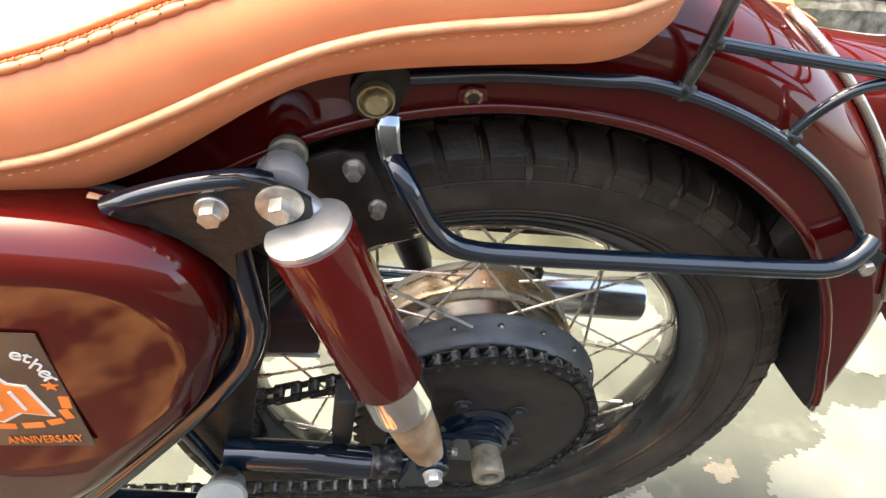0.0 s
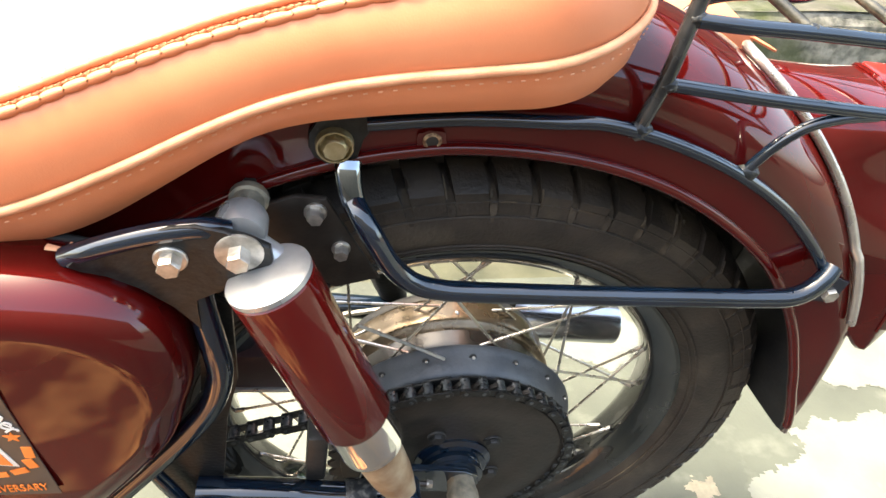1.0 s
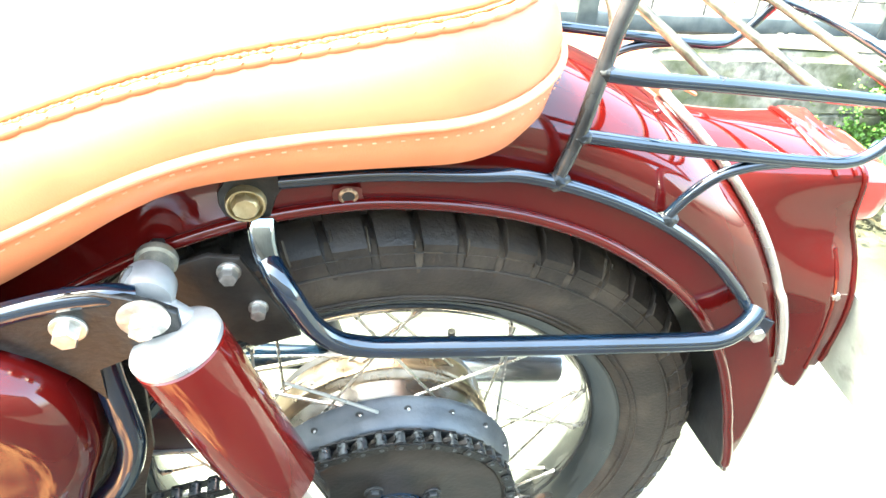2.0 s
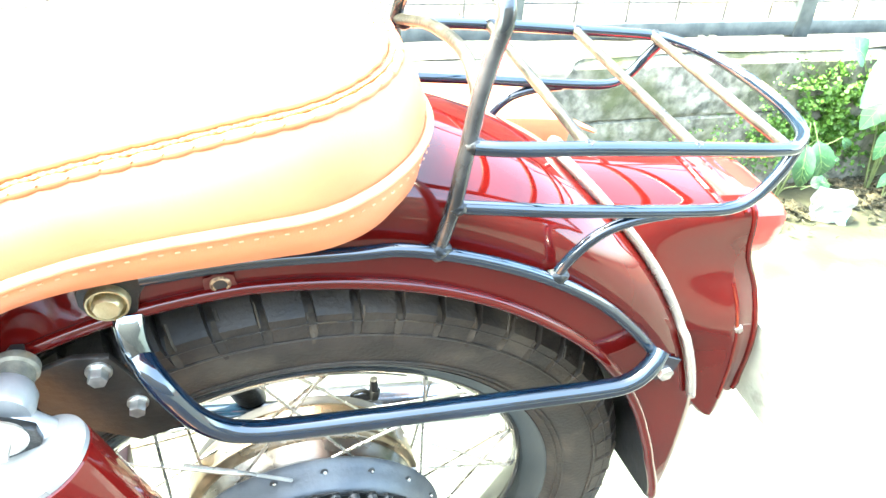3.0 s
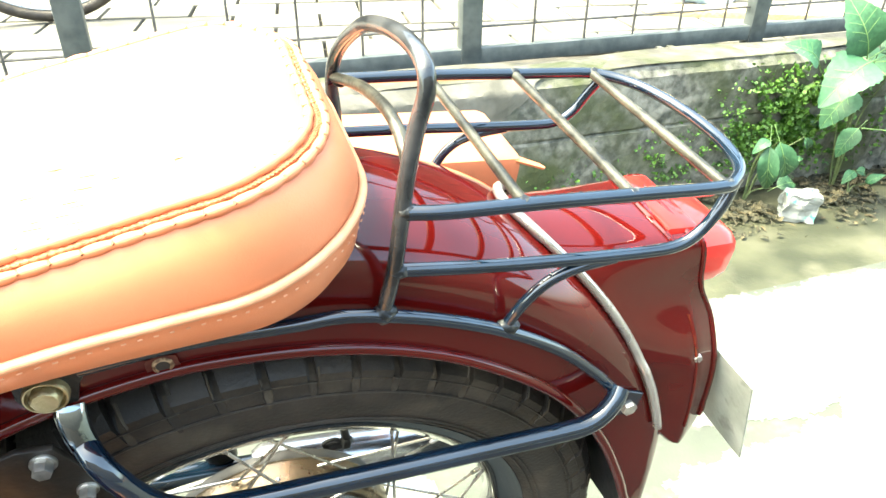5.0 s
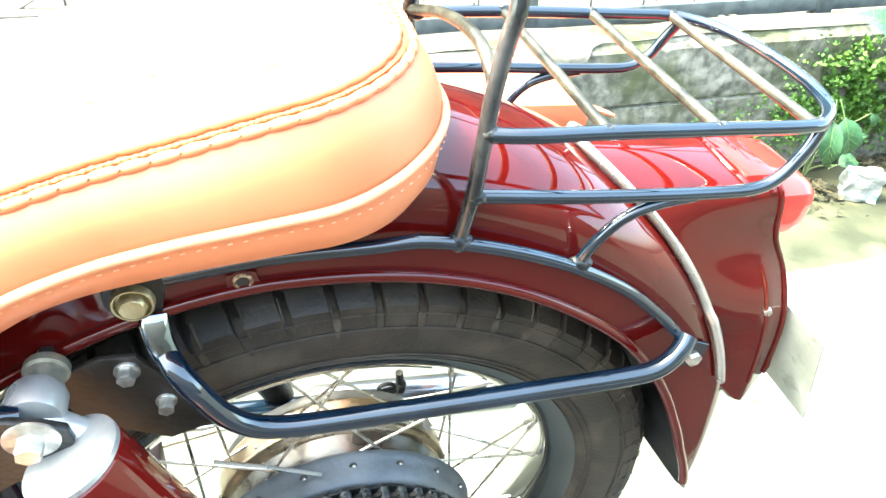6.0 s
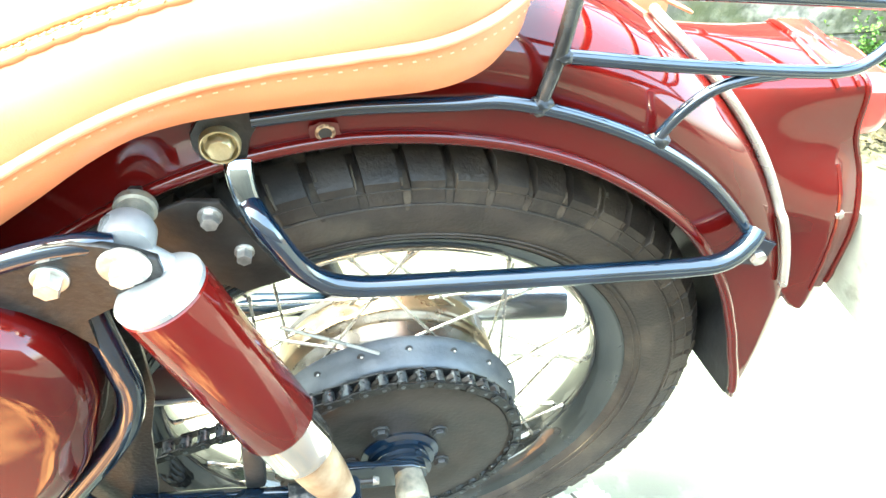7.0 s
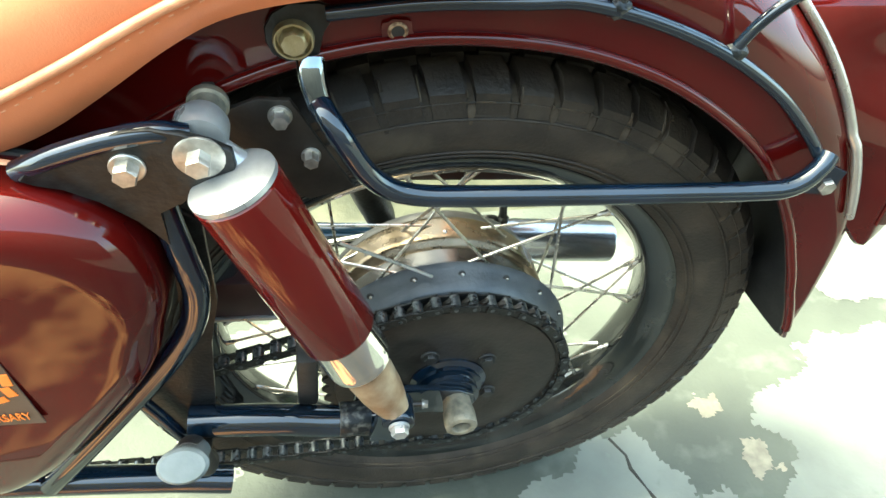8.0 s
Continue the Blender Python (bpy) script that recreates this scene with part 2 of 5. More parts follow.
def rings(bm, loops, closed=False, cap=True):
    """Skin a list of equal rings of places."""
    made = [[bm.verts.new(v) for v in loop] for loop in loops]
    n = len(made[0])
    pairs = list(zip(made, made[1:])) + ([(made[-1], made[0])] if closed else [])
    for a, b in pairs:
        for k in range(n):
            bm.faces.new((a[k], a[(k + 1) % n], b[(k + 1) % n], b[k]))
    if cap and not closed:
        bm.faces.new(made[0][::-1])
        bm.faces.new(made[-1])
    return made


def tube(bm, points, radius, n=12, closed=False, flat=None, up=(0, 0, 1)):
    """A round bar along the points; radius may be a function of 0..1; flat = (a, b) stretches the section."""
    p = [Vector(q) for q in points]
    loops, last = [], None
    m = len(p)
    for i, q in enumerate(p):
        if closed:
            d = (p[(i + 1) % m] - p[i - 1]).normalized()
        else:
            d = (p[min(i + 1, m - 1)] - p[max(i - 1, 0)]).normalized()
        if last is None:
            u = Vector(up)
            s = d.cross(u)
            if s.length < 0.1:
                s = d.cross(Vector((1, 0, 0)))
            s.normalize()
        else:
            s = (last - d * last.dot(d)).normalized()
        last = s
        v = s.cross(d).normalized()
        r = radius(i / (m - 1)) if callable(radius) else radius
        fa, fb = flat or (1, 1)
        loops.append([q + s * (r * fa * math.cos(2 * math.pi * k / n)) + v * (r * fb * math.sin(2 * math.pi * k / n)) for k in range(n)])
    rings(bm, loops, closed)
    return bm


def towards(place, way):
    """A matrix that carries +z onto way and the origin onto place."""
    return Matrix.Translation(place) @ Vector(way).to_track_quat("Z", "Y").to_matrix().to_4x4()


def lathe(bm, profile, m=Matrix(), n=24):
    """Turn (radius, height) about +z, then carry by m; ends with radius 0 close."""
    loops = []
    for r, h in profile:
        loops.append([m @ Vector((max(r, 1e-5) * math.cos(2 * math.pi * k / n), max(r, 1e-5) * math.sin(2 * math.pi * k / n), h)) for k in range(n)])
    rings(bm, loops)
    return bm


def slab(bm, outline, axis_a, axis_b, axis_n, origin, thick, bevel=0.0):
    """A plate: outline in (a, b), thickness along n, with a chamfer."""
    a, b, nn, o = Vector(axis_a), Vector(axis_b), Vector(axis_n), Vector(origin)
    cx = sum(q[0] for q in outline) / len(outline)
    cy = sum(q[1] for q in outline) / len(outline)
    size = max(math.hypot(q[0] - cx, q[1] - cy) for q in outline)
    k = 1 - bevel / size
    inner = [(cx + (q[0] - cx) * k, cy + (q[1] - cy) * k) for q in outline]
    lv = [(inner, 0.0), (outline, bevel), (outline, thick - bevel), (inner, thick)] if bevel else [(outline, 0.0), (outline, thick)]
    rings(bm, [[o + a * q[0] + b * q[1] + nn * h for q in poly] for poly, h in lv])
    return bm


def box(bm, lo, hi, bevel=0.0):
    x0, y0, z0 = lo
    x1, y1, z1 = hi
    vs = [bm.verts.new(v) for v in ((x0, y0, z0), (x1, y0, z0), (x1, y1, z0), (x0, y1, z0), (x0, y0, z1), (x1, y0, z1), (x1, y1, z1), (x0, y1, z1))]
    fs = [bm.faces.new([vs[i] for i in f]) for f in ((0, 3, 2, 1), (4, 5, 6, 7), (0, 1, 5, 4), (1, 2, 6, 5), (2, 3, 7, 6), (3, 0, 4, 7))]
    if bevel:
        es = list({e for f in fs for e in f.edges})
        bmesh.ops.bevel(bm, geom=es, offset=bevel, segments=2, profile=0.5, affect="EDGES")
    return bm


def lerp_table(table, x):
    """Piecewise cubic-eased reading of a small table of (x, value)."""
    if x <= table[0][0]:
        return table[0][1]
    for (a, va), (b, vb) in zip(table, table[1:]):
        if x <= b:
            u = (x - a) / (b - a)
            return va + (vb - va) * u
    return table[-1][1]


def hexbolt(name, place, parent, mat, flats=0.0065, high=0.006, washer=0.009, way=(0, -1, 0), turn=0.0, label="", stud=0.0):
    """A hexagon bolt head with its washer (the head is the part, the washer its own piece)."""
    m = towards(place, way)
    bm = bmesh.new()
    lathe(bm, [(0, 0), (washer, 0), (washer, 0.0012), (washer * 0.94, 0.0018), (0, 0.0018)], m, 24)
    part("washer", bm, mat, parent)
    r = flats / math.cos(math.pi / 6)
    bm = bmesh.new()
    mt = m @ Matrix.Rotation(turn, 4, "Z")
    loops = []
    for k, h in ((1.0, 0.0018), (1.0, high), (0.9, high + 0.0012)):
        loops.append([mt @ Vector((r * k * math.cos(math.pi / 3 * i), r * k * math.sin(math.pi / 3 * i), h)) for i in range(6)])
    rings(bm, loops)
    if stud:
        lathe(bm, [(flats * 0.62, high), (flats * 0.62, high + stud), (flats * 0.5, high + stud + 0.001), (0, high + stud + 0.001)], m, 14)
    return part(name, bm, mat, parent, label)


# ---------------------------------------------------------------- the motorcycle
# The bike leans on its stand: its own axes are x to the rear, y to its right, z up through the frame.
BIKE = Matrix(((0.9972, 0.0095, 0.0738, 0.0000), (-0.0000, 0.9917, -0.1283, 0.0000), (-0.0744, 0.1280, 0.9890, 0.0012), (0, 0, 0, 1)))
bike = tagged(new("motorcycle"), "maroon classic motorcycle with a tan seat, leaning on its stand", "motorcycle")
bike.matrix_world = BIKE
AX = Vector((0.0, 0.0, 0.305))   # rear axle


def polar(r, deg, y):
    return Vector((AX.x + r * math.cos(radians(deg)), y, AX.z + r * math.sin(radians(deg))))


# ---- rear wheel
def build_wheel():
    to_y = Matrix.Translation(AX) @ Matrix.Rotation(radians(90), 4, "X")   # +z of a turned part becomes -y

    bm = bmesh.new()   # the full-width hub: drum between two flanges
    lathe(bm, [(0.02, -0.002), (0.1035, -0.001), (0.1040, 0.004), (0.1035, 0.014), (0.1050, 0.024), (0.1085, 0.030), (0.02, 0.031)], to_y, 72)
    wheel = part("rear_wheel", bm, ALLOY, bike, "spoked rear wheel with a polished full-width alloy hub")
    bm = bmesh.new()
    lathe(bm, [(0.02, -0.0355), (0.1070, -0.0355), (0.1088, -0.034), (0.1095, -0.031), (0.1092, -0.024), (0.1098, -0.014), (0.1102, -0.008), (0.1090, -0.005), (0.1060, -0.003), (0.1045, -0.0008), (0.1040, 0.001), (0.02, 0.0012)], to_y, 72)
    part("far_flange", bm, TANALLOY, wheel, "tarnished gold-brown far flange with a bright ring")
    bm = bmesh.new()
    lathe(bm, [(0.02, -0.036), (0.1055, -0.036), (0.1070, -0.039), (0.1060, -0.046), (0.098, -0.050), (0.02, -0.052)], to_y, 60)
    part("brake_plate", bm, DULL, wheel, "dull black brake plate behind the hub")
    for k in range(9):
        ang = 40 * k + 11.5
        bm = bmesh.new()
        lathe(bm, [(0, 0.0), (0.0022, 0.0004), (0.0020, 0.0014), (0.0012, 0.0020), (0, 0.0022)], towards(polar(0.1094, ang, 0.014), (math.cos(radians(ang)), -0.2, math.sin(radians(ang)))), 8)
        part("spoke_head", bm, SPOKE, wheel)
    bm = bmesh.new()
    lathe(bm, [(0.02, 0.0295), (0.110, 0.0300), (0.1195, 0.0310), (0.1215, 0.0330), (0.1210, 0.0358), (0.1190, 0.0385), (0.1160, 0.0455), (0.1125, 0.0540), (0.1085, 0.0590), (0.098, 0.0615), (0.02, 0.0625)], to_y, 72)
    part("hub_flange", bm, FLANGE, wheel, "dark grey cast flange drilled for spokes")
    for k in range(18):   # spoke heads on flat dark discs that paint the shade of drilled holes
        ang = 20 * k + 9
        q = polar(0.1172, ang, -0.0432)
        way = Vector((0.45 * math.cos(radians(ang)), -0.89, 0.45 * math.sin(radians(ang))))
        bm = bmesh.new()
        lathe(bm, [(0, 0.0003), (0.0030, 0.0003), (0.0033, 0.0001)], towards(q, way), 12)
        part("spoke_hole_shade", bm, DULL, wheel)
        bm = bmesh.new()
        lathe(bm, [(0, 0.0), (0.0017, 0.0004), (0.0016, 0.0014), (0.0010, 0.0020), (0, 0.0022)], towards(q + Vector((0.0007, 0, -0.0006)), way), 8)
        part("spoke_head", bm, SPOKE, wheel)
    bm = bmesh.new()
    tube(bm, [(-0.1020, -0.060, 0.4810), (-0.064, -0.054, 0.4545), (-0.0249, -0.050, 0.4277)], 0.0015, 6)
    part("loose_spoke", bm, SILVER, wheel, "bright loose spoke lying against the hub")

    bm = bmesh.new()   # rim: a rolled channel
    prof = [(0.2255, 0.0305), (0.2325, 0.0315), (0.2345, 0.0292), (0.2325, 0.0268), (0.2255, 0.0255), (0.2205, 0.0215), (0.2125, 0.0175), (0.2085, 0.009), (0.2085, -0.009), (0.2125, -0.0175), (0.2205, -0.0215), (0.2255, -0.0255), (0.2325, -0.0268), (0.2345, -0.0292), (0.2325, -0.0315), (0.2255, -0.0305), (0.2185, -0.0255), (0.2100, -0.0205), (0.2050, -0.0105), (0.2050, 0.0105), (0.2100, 0.0205), (0.2185, 0.0255)]
    loops = []
    for k in range(120):
        a = 3 * k
        loops.append([polar(r, a, -h) for r, h in prof])
    rings(bm, loops, closed=True)
    part("rim", bm, RIM, wheel, "dark tarnished chrome rim")

    bm = bmesh.new()   # tyre carcass
    prof = [(0.2295, 0.0275), (0.2360, 0.0335), (0.2440, 0.0385), (0.2560, 0.0425), (0.2690, 0.0435), (0.2800, 0.0415), (0.2910, 0.0375), (0.2975, 0.0275), (0.3005, 0.0120), (0.3010, 0.0)]
    prof = prof + [(r, -h) for r, h in prof[-2::-1]]
    loops = []
    for k in range(144):
        loops.append([polar(r, 2.5 * k, -h) for r, h in prof])
    rings(bm, loops, closed=True)
    for side in (1, -1):   # raised rings moulded in the side
        for r, h in ((0.2405, 0.0373), (0.2455, 0.0396), (0.2762, 0.0428)):
            tube(bm, [polar(r, 4 * k, side * h) for k in range(90)], 0.0011, 6, closed=True)
        tube(bm, [polar(0.2888, 4 * k, side * 0.0417) for k in range(90)], 0.0007, 6, closed=True)   # parting line
    # tread: blocks on both shoulders and along the middle
    rng = random.Random(4)
    N = 60
    for k in range(N):
        c = 360 / N * k
        for side in (1, -1):
            w = 360 / N * 0.415
            cc = c + (0 if side == 1 else 180 / N)
            long_ = k % 2 == 0
            rows = [(0.2780 if long_ else 0.2800, 0.0430 if long_ else 0.0426), (0.2955, 0.0412), (0.3062, 0.0290), (0.3080, 0.0150)]
            inn = [(0.276, 0.036), (0.288, 0.033), (0.296, 0.024), (0.298, 0.0150)]
            outer, inner = [], []
            for j, ((r, h), (ri, hi)) in enumerate(zip(rows, inn)):
                sk = 0.35 * j
                outer.append([polar(r, cc - w * 0.93 + sk, -side * h), polar(r, cc + w * 0.93 + sk, -side * h)])
                inner.append([polar(ri, cc - w + sk, -side * hi), polar(ri, cc + w + sk, -side * hi)])
            vo = [[bm.verts.new(v) for v in row] for row in outer]
            vi = [[bm.verts.new(v) for v in row] for row in inner]
            for j in range(3):
                bm.faces.new((vo[j][0], vo[j][1], vo[j + 1][1], vo[j + 1][0]))
                for s in (0, 1):
                    bm.faces.new((vo[j][s], vo[j + 1][s], vi[j + 1][s], vi[j][s]))
            bm.faces.new((vo[0][0], vo[0][1], vi[0][1], vi[0][0]))
            bm.faces.new((vo[3][0], vo[3][1], vi[3][1], vi[3][0]))
        for off in (-0.006, 0.006):   # middle ribs, cut into lozenges
            w = 360 / N * 0.42
            sh = 1.0 if off > 0 else -1.0
            a = [polar(0.3080, c - w, off - 0.0048), polar(0.3080, c + w + sh, off - 0.0048), polar(0.3080, c + w + sh, off + 0.0048), polar(0.3080, c - w, off + 0.0048)]
            b = [polar(0.298, c - w, off - 0.0052), polar(0.298, c + w + sh, off - 0.0052), polar(0.298, c + w + sh, off + 0.0052), polar(0.298, c - w, off + 0.0052)]
            rings(bm, [b, a])
    tyre = part("tyre", bm, RUBBER, wheel, "worn black block-tread tyre, dusty brown at the shoulders")
    bm = bmesh.new()   # dry dirt caught in the shoulder slots
    for k in range(N):
        ang = 360 / N * (k + 0.5)
        wide = rng.uniform(0.85, 1.25)
        foot = [(rng.uniform(0.2705, 0.2735), 0.0438, 0.22)] if k % 2 else []
        rows = foot + [(0.2770, 0.0431, 0.42), (0.2815, 0.0421, 0.60), (0.2910, 0.0387, 0.62), (0.2965, 0.0302, 0.55)]
        rows = [(r, h, d * wide) for r, h, d in rows]
        vs = [[bm.verts.new(polar(r, ang - d, -h)), bm.verts.new(polar(r, ang + d, -h))] for r, h, d in rows]
        for p, q in zip(vs, vs[1:]):
            bm.faces.new((p[0], p[1], q[1], q[0]))
        for edge in (-1, 1):   # pale scuffed edges of the blocks
            if rng.random() < 0.30:
                mid = ang + 180 / N + edge * 2.3
                a, b = sorted((rng.uniform(0, 1), rng.uniform(0, 1)))
                way = [(0.2850, 0.0424), (0.2957, 0.0414), (0.3030, 0.0334), (0.3066, 0.0285)]
                pts = []
                for i in range(5):
                    u = (a + (b - a) * i / 4) * 2.999
                    (r0, h0), (r1, h1) = way[int(u)], way[int(u) + 1]
                    pts.append(polar(r0 + (r1 - r0) * (u % 1), mid + 0.12 * u, -(h0 + (h1 - h0) * (u % 1))))
                tube(bm, pts, rng.uniform(0.0007, 0.0014), 5)
        if rng.random() < 0.65:   # dust along the parting line of a block
            lo, hi = sorted((rng.uniform(-2.6, 2.6), rng.uniform(-2.6, 2.6)))
            mid = ang + 180 / N
            tube(bm, [polar(0.2889, mid + lo + (hi - lo) * i / 4, -0.0419) for i in range(5)], 0.0007, 5)
    tagged(part("groove_dirt", bm, DIRT, tyre, "dry brown dirt in the tread slots"), kind="stuff")

    LACING = [(85, 48, -1), (36, 65, -1), (72, 42, 1), (17, 61, 1)]   # start at the hub, end at the rim, side
    for k in range(36):   # crossed wire spokes, nine of each lay
        a0, a1, side = LACING[k % 4]
        turn = 40 * (k // 4)
        p0 = polar(0.1170 if side < 0 else 0.1085, a0 + turn, -0.0300 if side < 0 else 0.0240)
        p1 = polar(0.2065, a1 + turn, side * 0.006)
        bm = bmesh.new()
        tube(bm, [p0, p0.lerp(p1, 0.5), p1], 0.00140, 6)
        part("spoke", bm, SPOKE, wheel)
        bm = bmesh.new()
        d = (p1 - p0).normalized()
        lathe(bm, [(0.0014, -0.014), (0.0021, -0.013), (0.0023, 0.0), (0.003, 0.002), (0.003, 0.006)], towards(p1, d), 8)
        part("nipple", bm, SPOKE, wheel)
    return wheel


wheel = build_wheel()

# ---- sprocket, chain, axle
SPR_Y, PITCH_R = -0.0695, 0.1115
TEETH = 45


def build_sprocket():
    to_y = Matrix.Translation((AX.x, 0.001, AX.z)) @ Matrix.Rotation(radians(90), 4, "X")
    bm = bmesh.new()
    loops = []
    n = TEETH * 4
    for h in (0.0685, 0.0725):
        ring = []
        for k in range(n):
            r = PITCH_R + (0.0045, 0.001, -0.0035, 0.001)[k % 4]
            ring.append(to_y @ Vector((r * math.cos(2 * math.pi * k / n), r * math.sin(2 * math.pi * k / n), h)))
        loops.append(ring)
    rings(bm, loops)
    lathe(bm, [(0.1045, 0.0722), (0.1035, 0.0745), (0.098, 0.0755), (0.072, 0.0755), (0.068, 0.0742), (0.040, 0.0742), (0.02, 0.0742)], to_y, 64)
    spr = part("sprocket", bm, BROWNED, bike, "oily brown chain sprocket on the hub")
    for k in range(5):
        hexbolt("sprocket_bolt", polar(0.046, 72 * k + 45, -0.0732), spr, DULL, 0.0055, 0.0045, 0.0085)
    bm = bmesh.new()   # bearing boss, collar rings
    lathe(bm, [(0.036, 0.0740), (0.036, 0.0765), (0.031, 0.079), (0.031, 0.083), (0.026, 0.084), (0.0255, 0.089), (0.02, 0.0895), (0.0, 0.0895)], to_y, 40)
    part("bearing_boss", bm, BLACK, spr)
    bm = bmesh.new()
    lathe(bm, [(0.0235, 0.0895), (0.0265, 0.0900), (0.0265, 0.0925), (0.0235, 0.0930), (0.01, 0.0930)], to_y, 40)
    part("collar", bm, BLACK, spr)
    bm = bmesh.new()   # bored sleeve nut on the axle
    lathe(bm, [(0.0108, 0.086), (0.0128, 0.0885), (0.0130, 0.104), (0.0136, 0.106), (0.0137, 0.110), (0.0148, 0.112), (0.0150, 0.1235), (0.0144, 0.1262), (0.0130, 0.1270), (0.0092, 0.1270), (0.0084, 0.1262), (0.0082, 0.114), (0, 0.114)], to_y @ Matrix.Translation((0.004, 0.006, 0)), 10)
    part("axle_nut", bm, NUT, spr, "dull steel sleeve nut on the axle end")
    return spr


sprocket = build_sprocket()


def build_chain():
    """The run of the chain: over the sprocket and forward to the gearbox, above and below."""
    up_end, low_end = Vector((-0.460, SPR_Y, 0.250)), Vector((-0.460, SPR_Y, 0.172))
    path = []
    a_top, a_low = 106.0, -97.0
    top, low = polar(PITCH_R, a_top, SPR_Y), polar(PITCH_R, a_low, SPR_Y)
    steps = 60
    for k in range(steps + 1):
        u = 1 - k / steps
        path.append(top.lerp(up_end, u) + Vector((0, 0, -0.004 * math.sin(math.pi * u))))
    for k in range(1, 161):
        path.append(polar(PITCH_R, a_top + (a_low - a_top) * k / 160, SPR_Y))
    for k in range(1, steps + 1):
        u = k / steps
        path.append(low.lerp(low_end, u) + Vector((0, 0, -0.006 * math.sin(math.pi * u))))
    dist = [0.0]
    for a, b in zip(path, path[1:]):
        dist.append(dist[-1] + (b - a).length)
    pitch = 2 * math.pi * PITCH_R / TEETH
    pins, want, i = [], 0.0, 0
    while want < dist[-1] and i < len(path) - 1:
        while i < len(path) - 2 and dist[i + 1] < want:
            i += 1
        u = (want - dist[i]) / (dist[i + 1] - dist[i])
        pins.append(path[i].lerp(path[i + 1], u))
        want += pitch
    bm = bmesh.new()
    for q in pins:
        lathe(bm, [(0, -0.0085), (0.0019, -0.0085), (0.0019, -0.0045), (0.0050, -0.0052), (0.0050, 0.0052), (0.0019, 0.0045), (0.0019, 0.0085), (0, 0.0085)], towards(q, (0, -1, 0)), 10)
    chain = part("chain", bm, ROLLER, bike, "greasy drive chain running over the sprocket")

    def plates(name, inset):
        b = bmesh.new()
        for side in (1, -1):
            out = []
            for cx, a0 in ((pitch / 2, -90), (-pitch / 2, 90)):
                for k in range(7):
                    a = radians(a0 + 30 * k)
                    out.append((cx + 0.0052 * math.cos(a), (0.0052 - 0.0012 * abs(math.sin(a)) * (abs(k - 3) == 3)) * math.sin(a)))
            slab(b, out, (1, 0, 0), (0, 0, 1), (0, 1, 0), (0, side * inset - 0.0008, 0), 0.0016, 0.0004)
        return mesh_of(name, b, LINKS)
    outer, inner = plates("outer_link", 0.0072), plates("inner_link", 0.0054)
    for k, (a, b) in enumerate(zip(pins, pins[1:])):
        ob = part("link", outer if k % 2 else inner, LINKS, chain)
        d = (b - a).normalized()
        ob.matrix_local = Matrix.Translation((a + b) / 2) @ Matrix.Rotation(-math.atan2(d.z, d.x), 4, "Y")
    return chain


chain = build_chain()

# ---- rear mudguard
LIP = [(0, 0.310), (17, 0.311), (26, 0.309), (35, 0.313), (48, 0.324), (57, 0.332), (65, 0.337), (75, 0.344), (84, 0.349), (92, 0.352), (100, 0.355), (112, 0.358), (150, 0.362)]
CROWN = [(0, 0.312), (8, 0.315), (16, 0.322), (20, 0.337), (26, 0.359), (35, 0.390), (45, 0.401), (57, 0.411), (70, 0.421), (84, 0.429), (100, 0.432), (150, 0.430)]
HALF = [(0, 0.090), (17, 0.093), (30, 0.088), (45, 0.083), (60, 0.079), (80, 0.074), (100, 0.070), (130, 0.072), (150, 0.075)]


def guard_point(deg, s, lift=0.0):
    """On the mudguard's outer face: s = -1 at the near lip, 0 on the crown, 1 at the far lip."""
    lip, crown, w = lerp_table(LIP, deg), lerp_table(CROWN, deg), lerp_table(HALF, deg)
    k = abs(s)
    sgn = -1 if s < 0 else 1
    flank = 0.42 * (crown - lip)
    if k > 0.7:
        u = (1 - k) / 0.3
        r, y = lip + flank * u, w * (1 - 0.02 * u)
    else:
        a = (k / 0.7) * math.pi / 2
        r, y = lip + flank + (crown - lip - flank) * math.cos(a) ** 0.9, w * 0.98 * math.sin(a) ** 0.85
    return polar(r + lift, deg, sgn * (y + lift * (k > 0.5)))


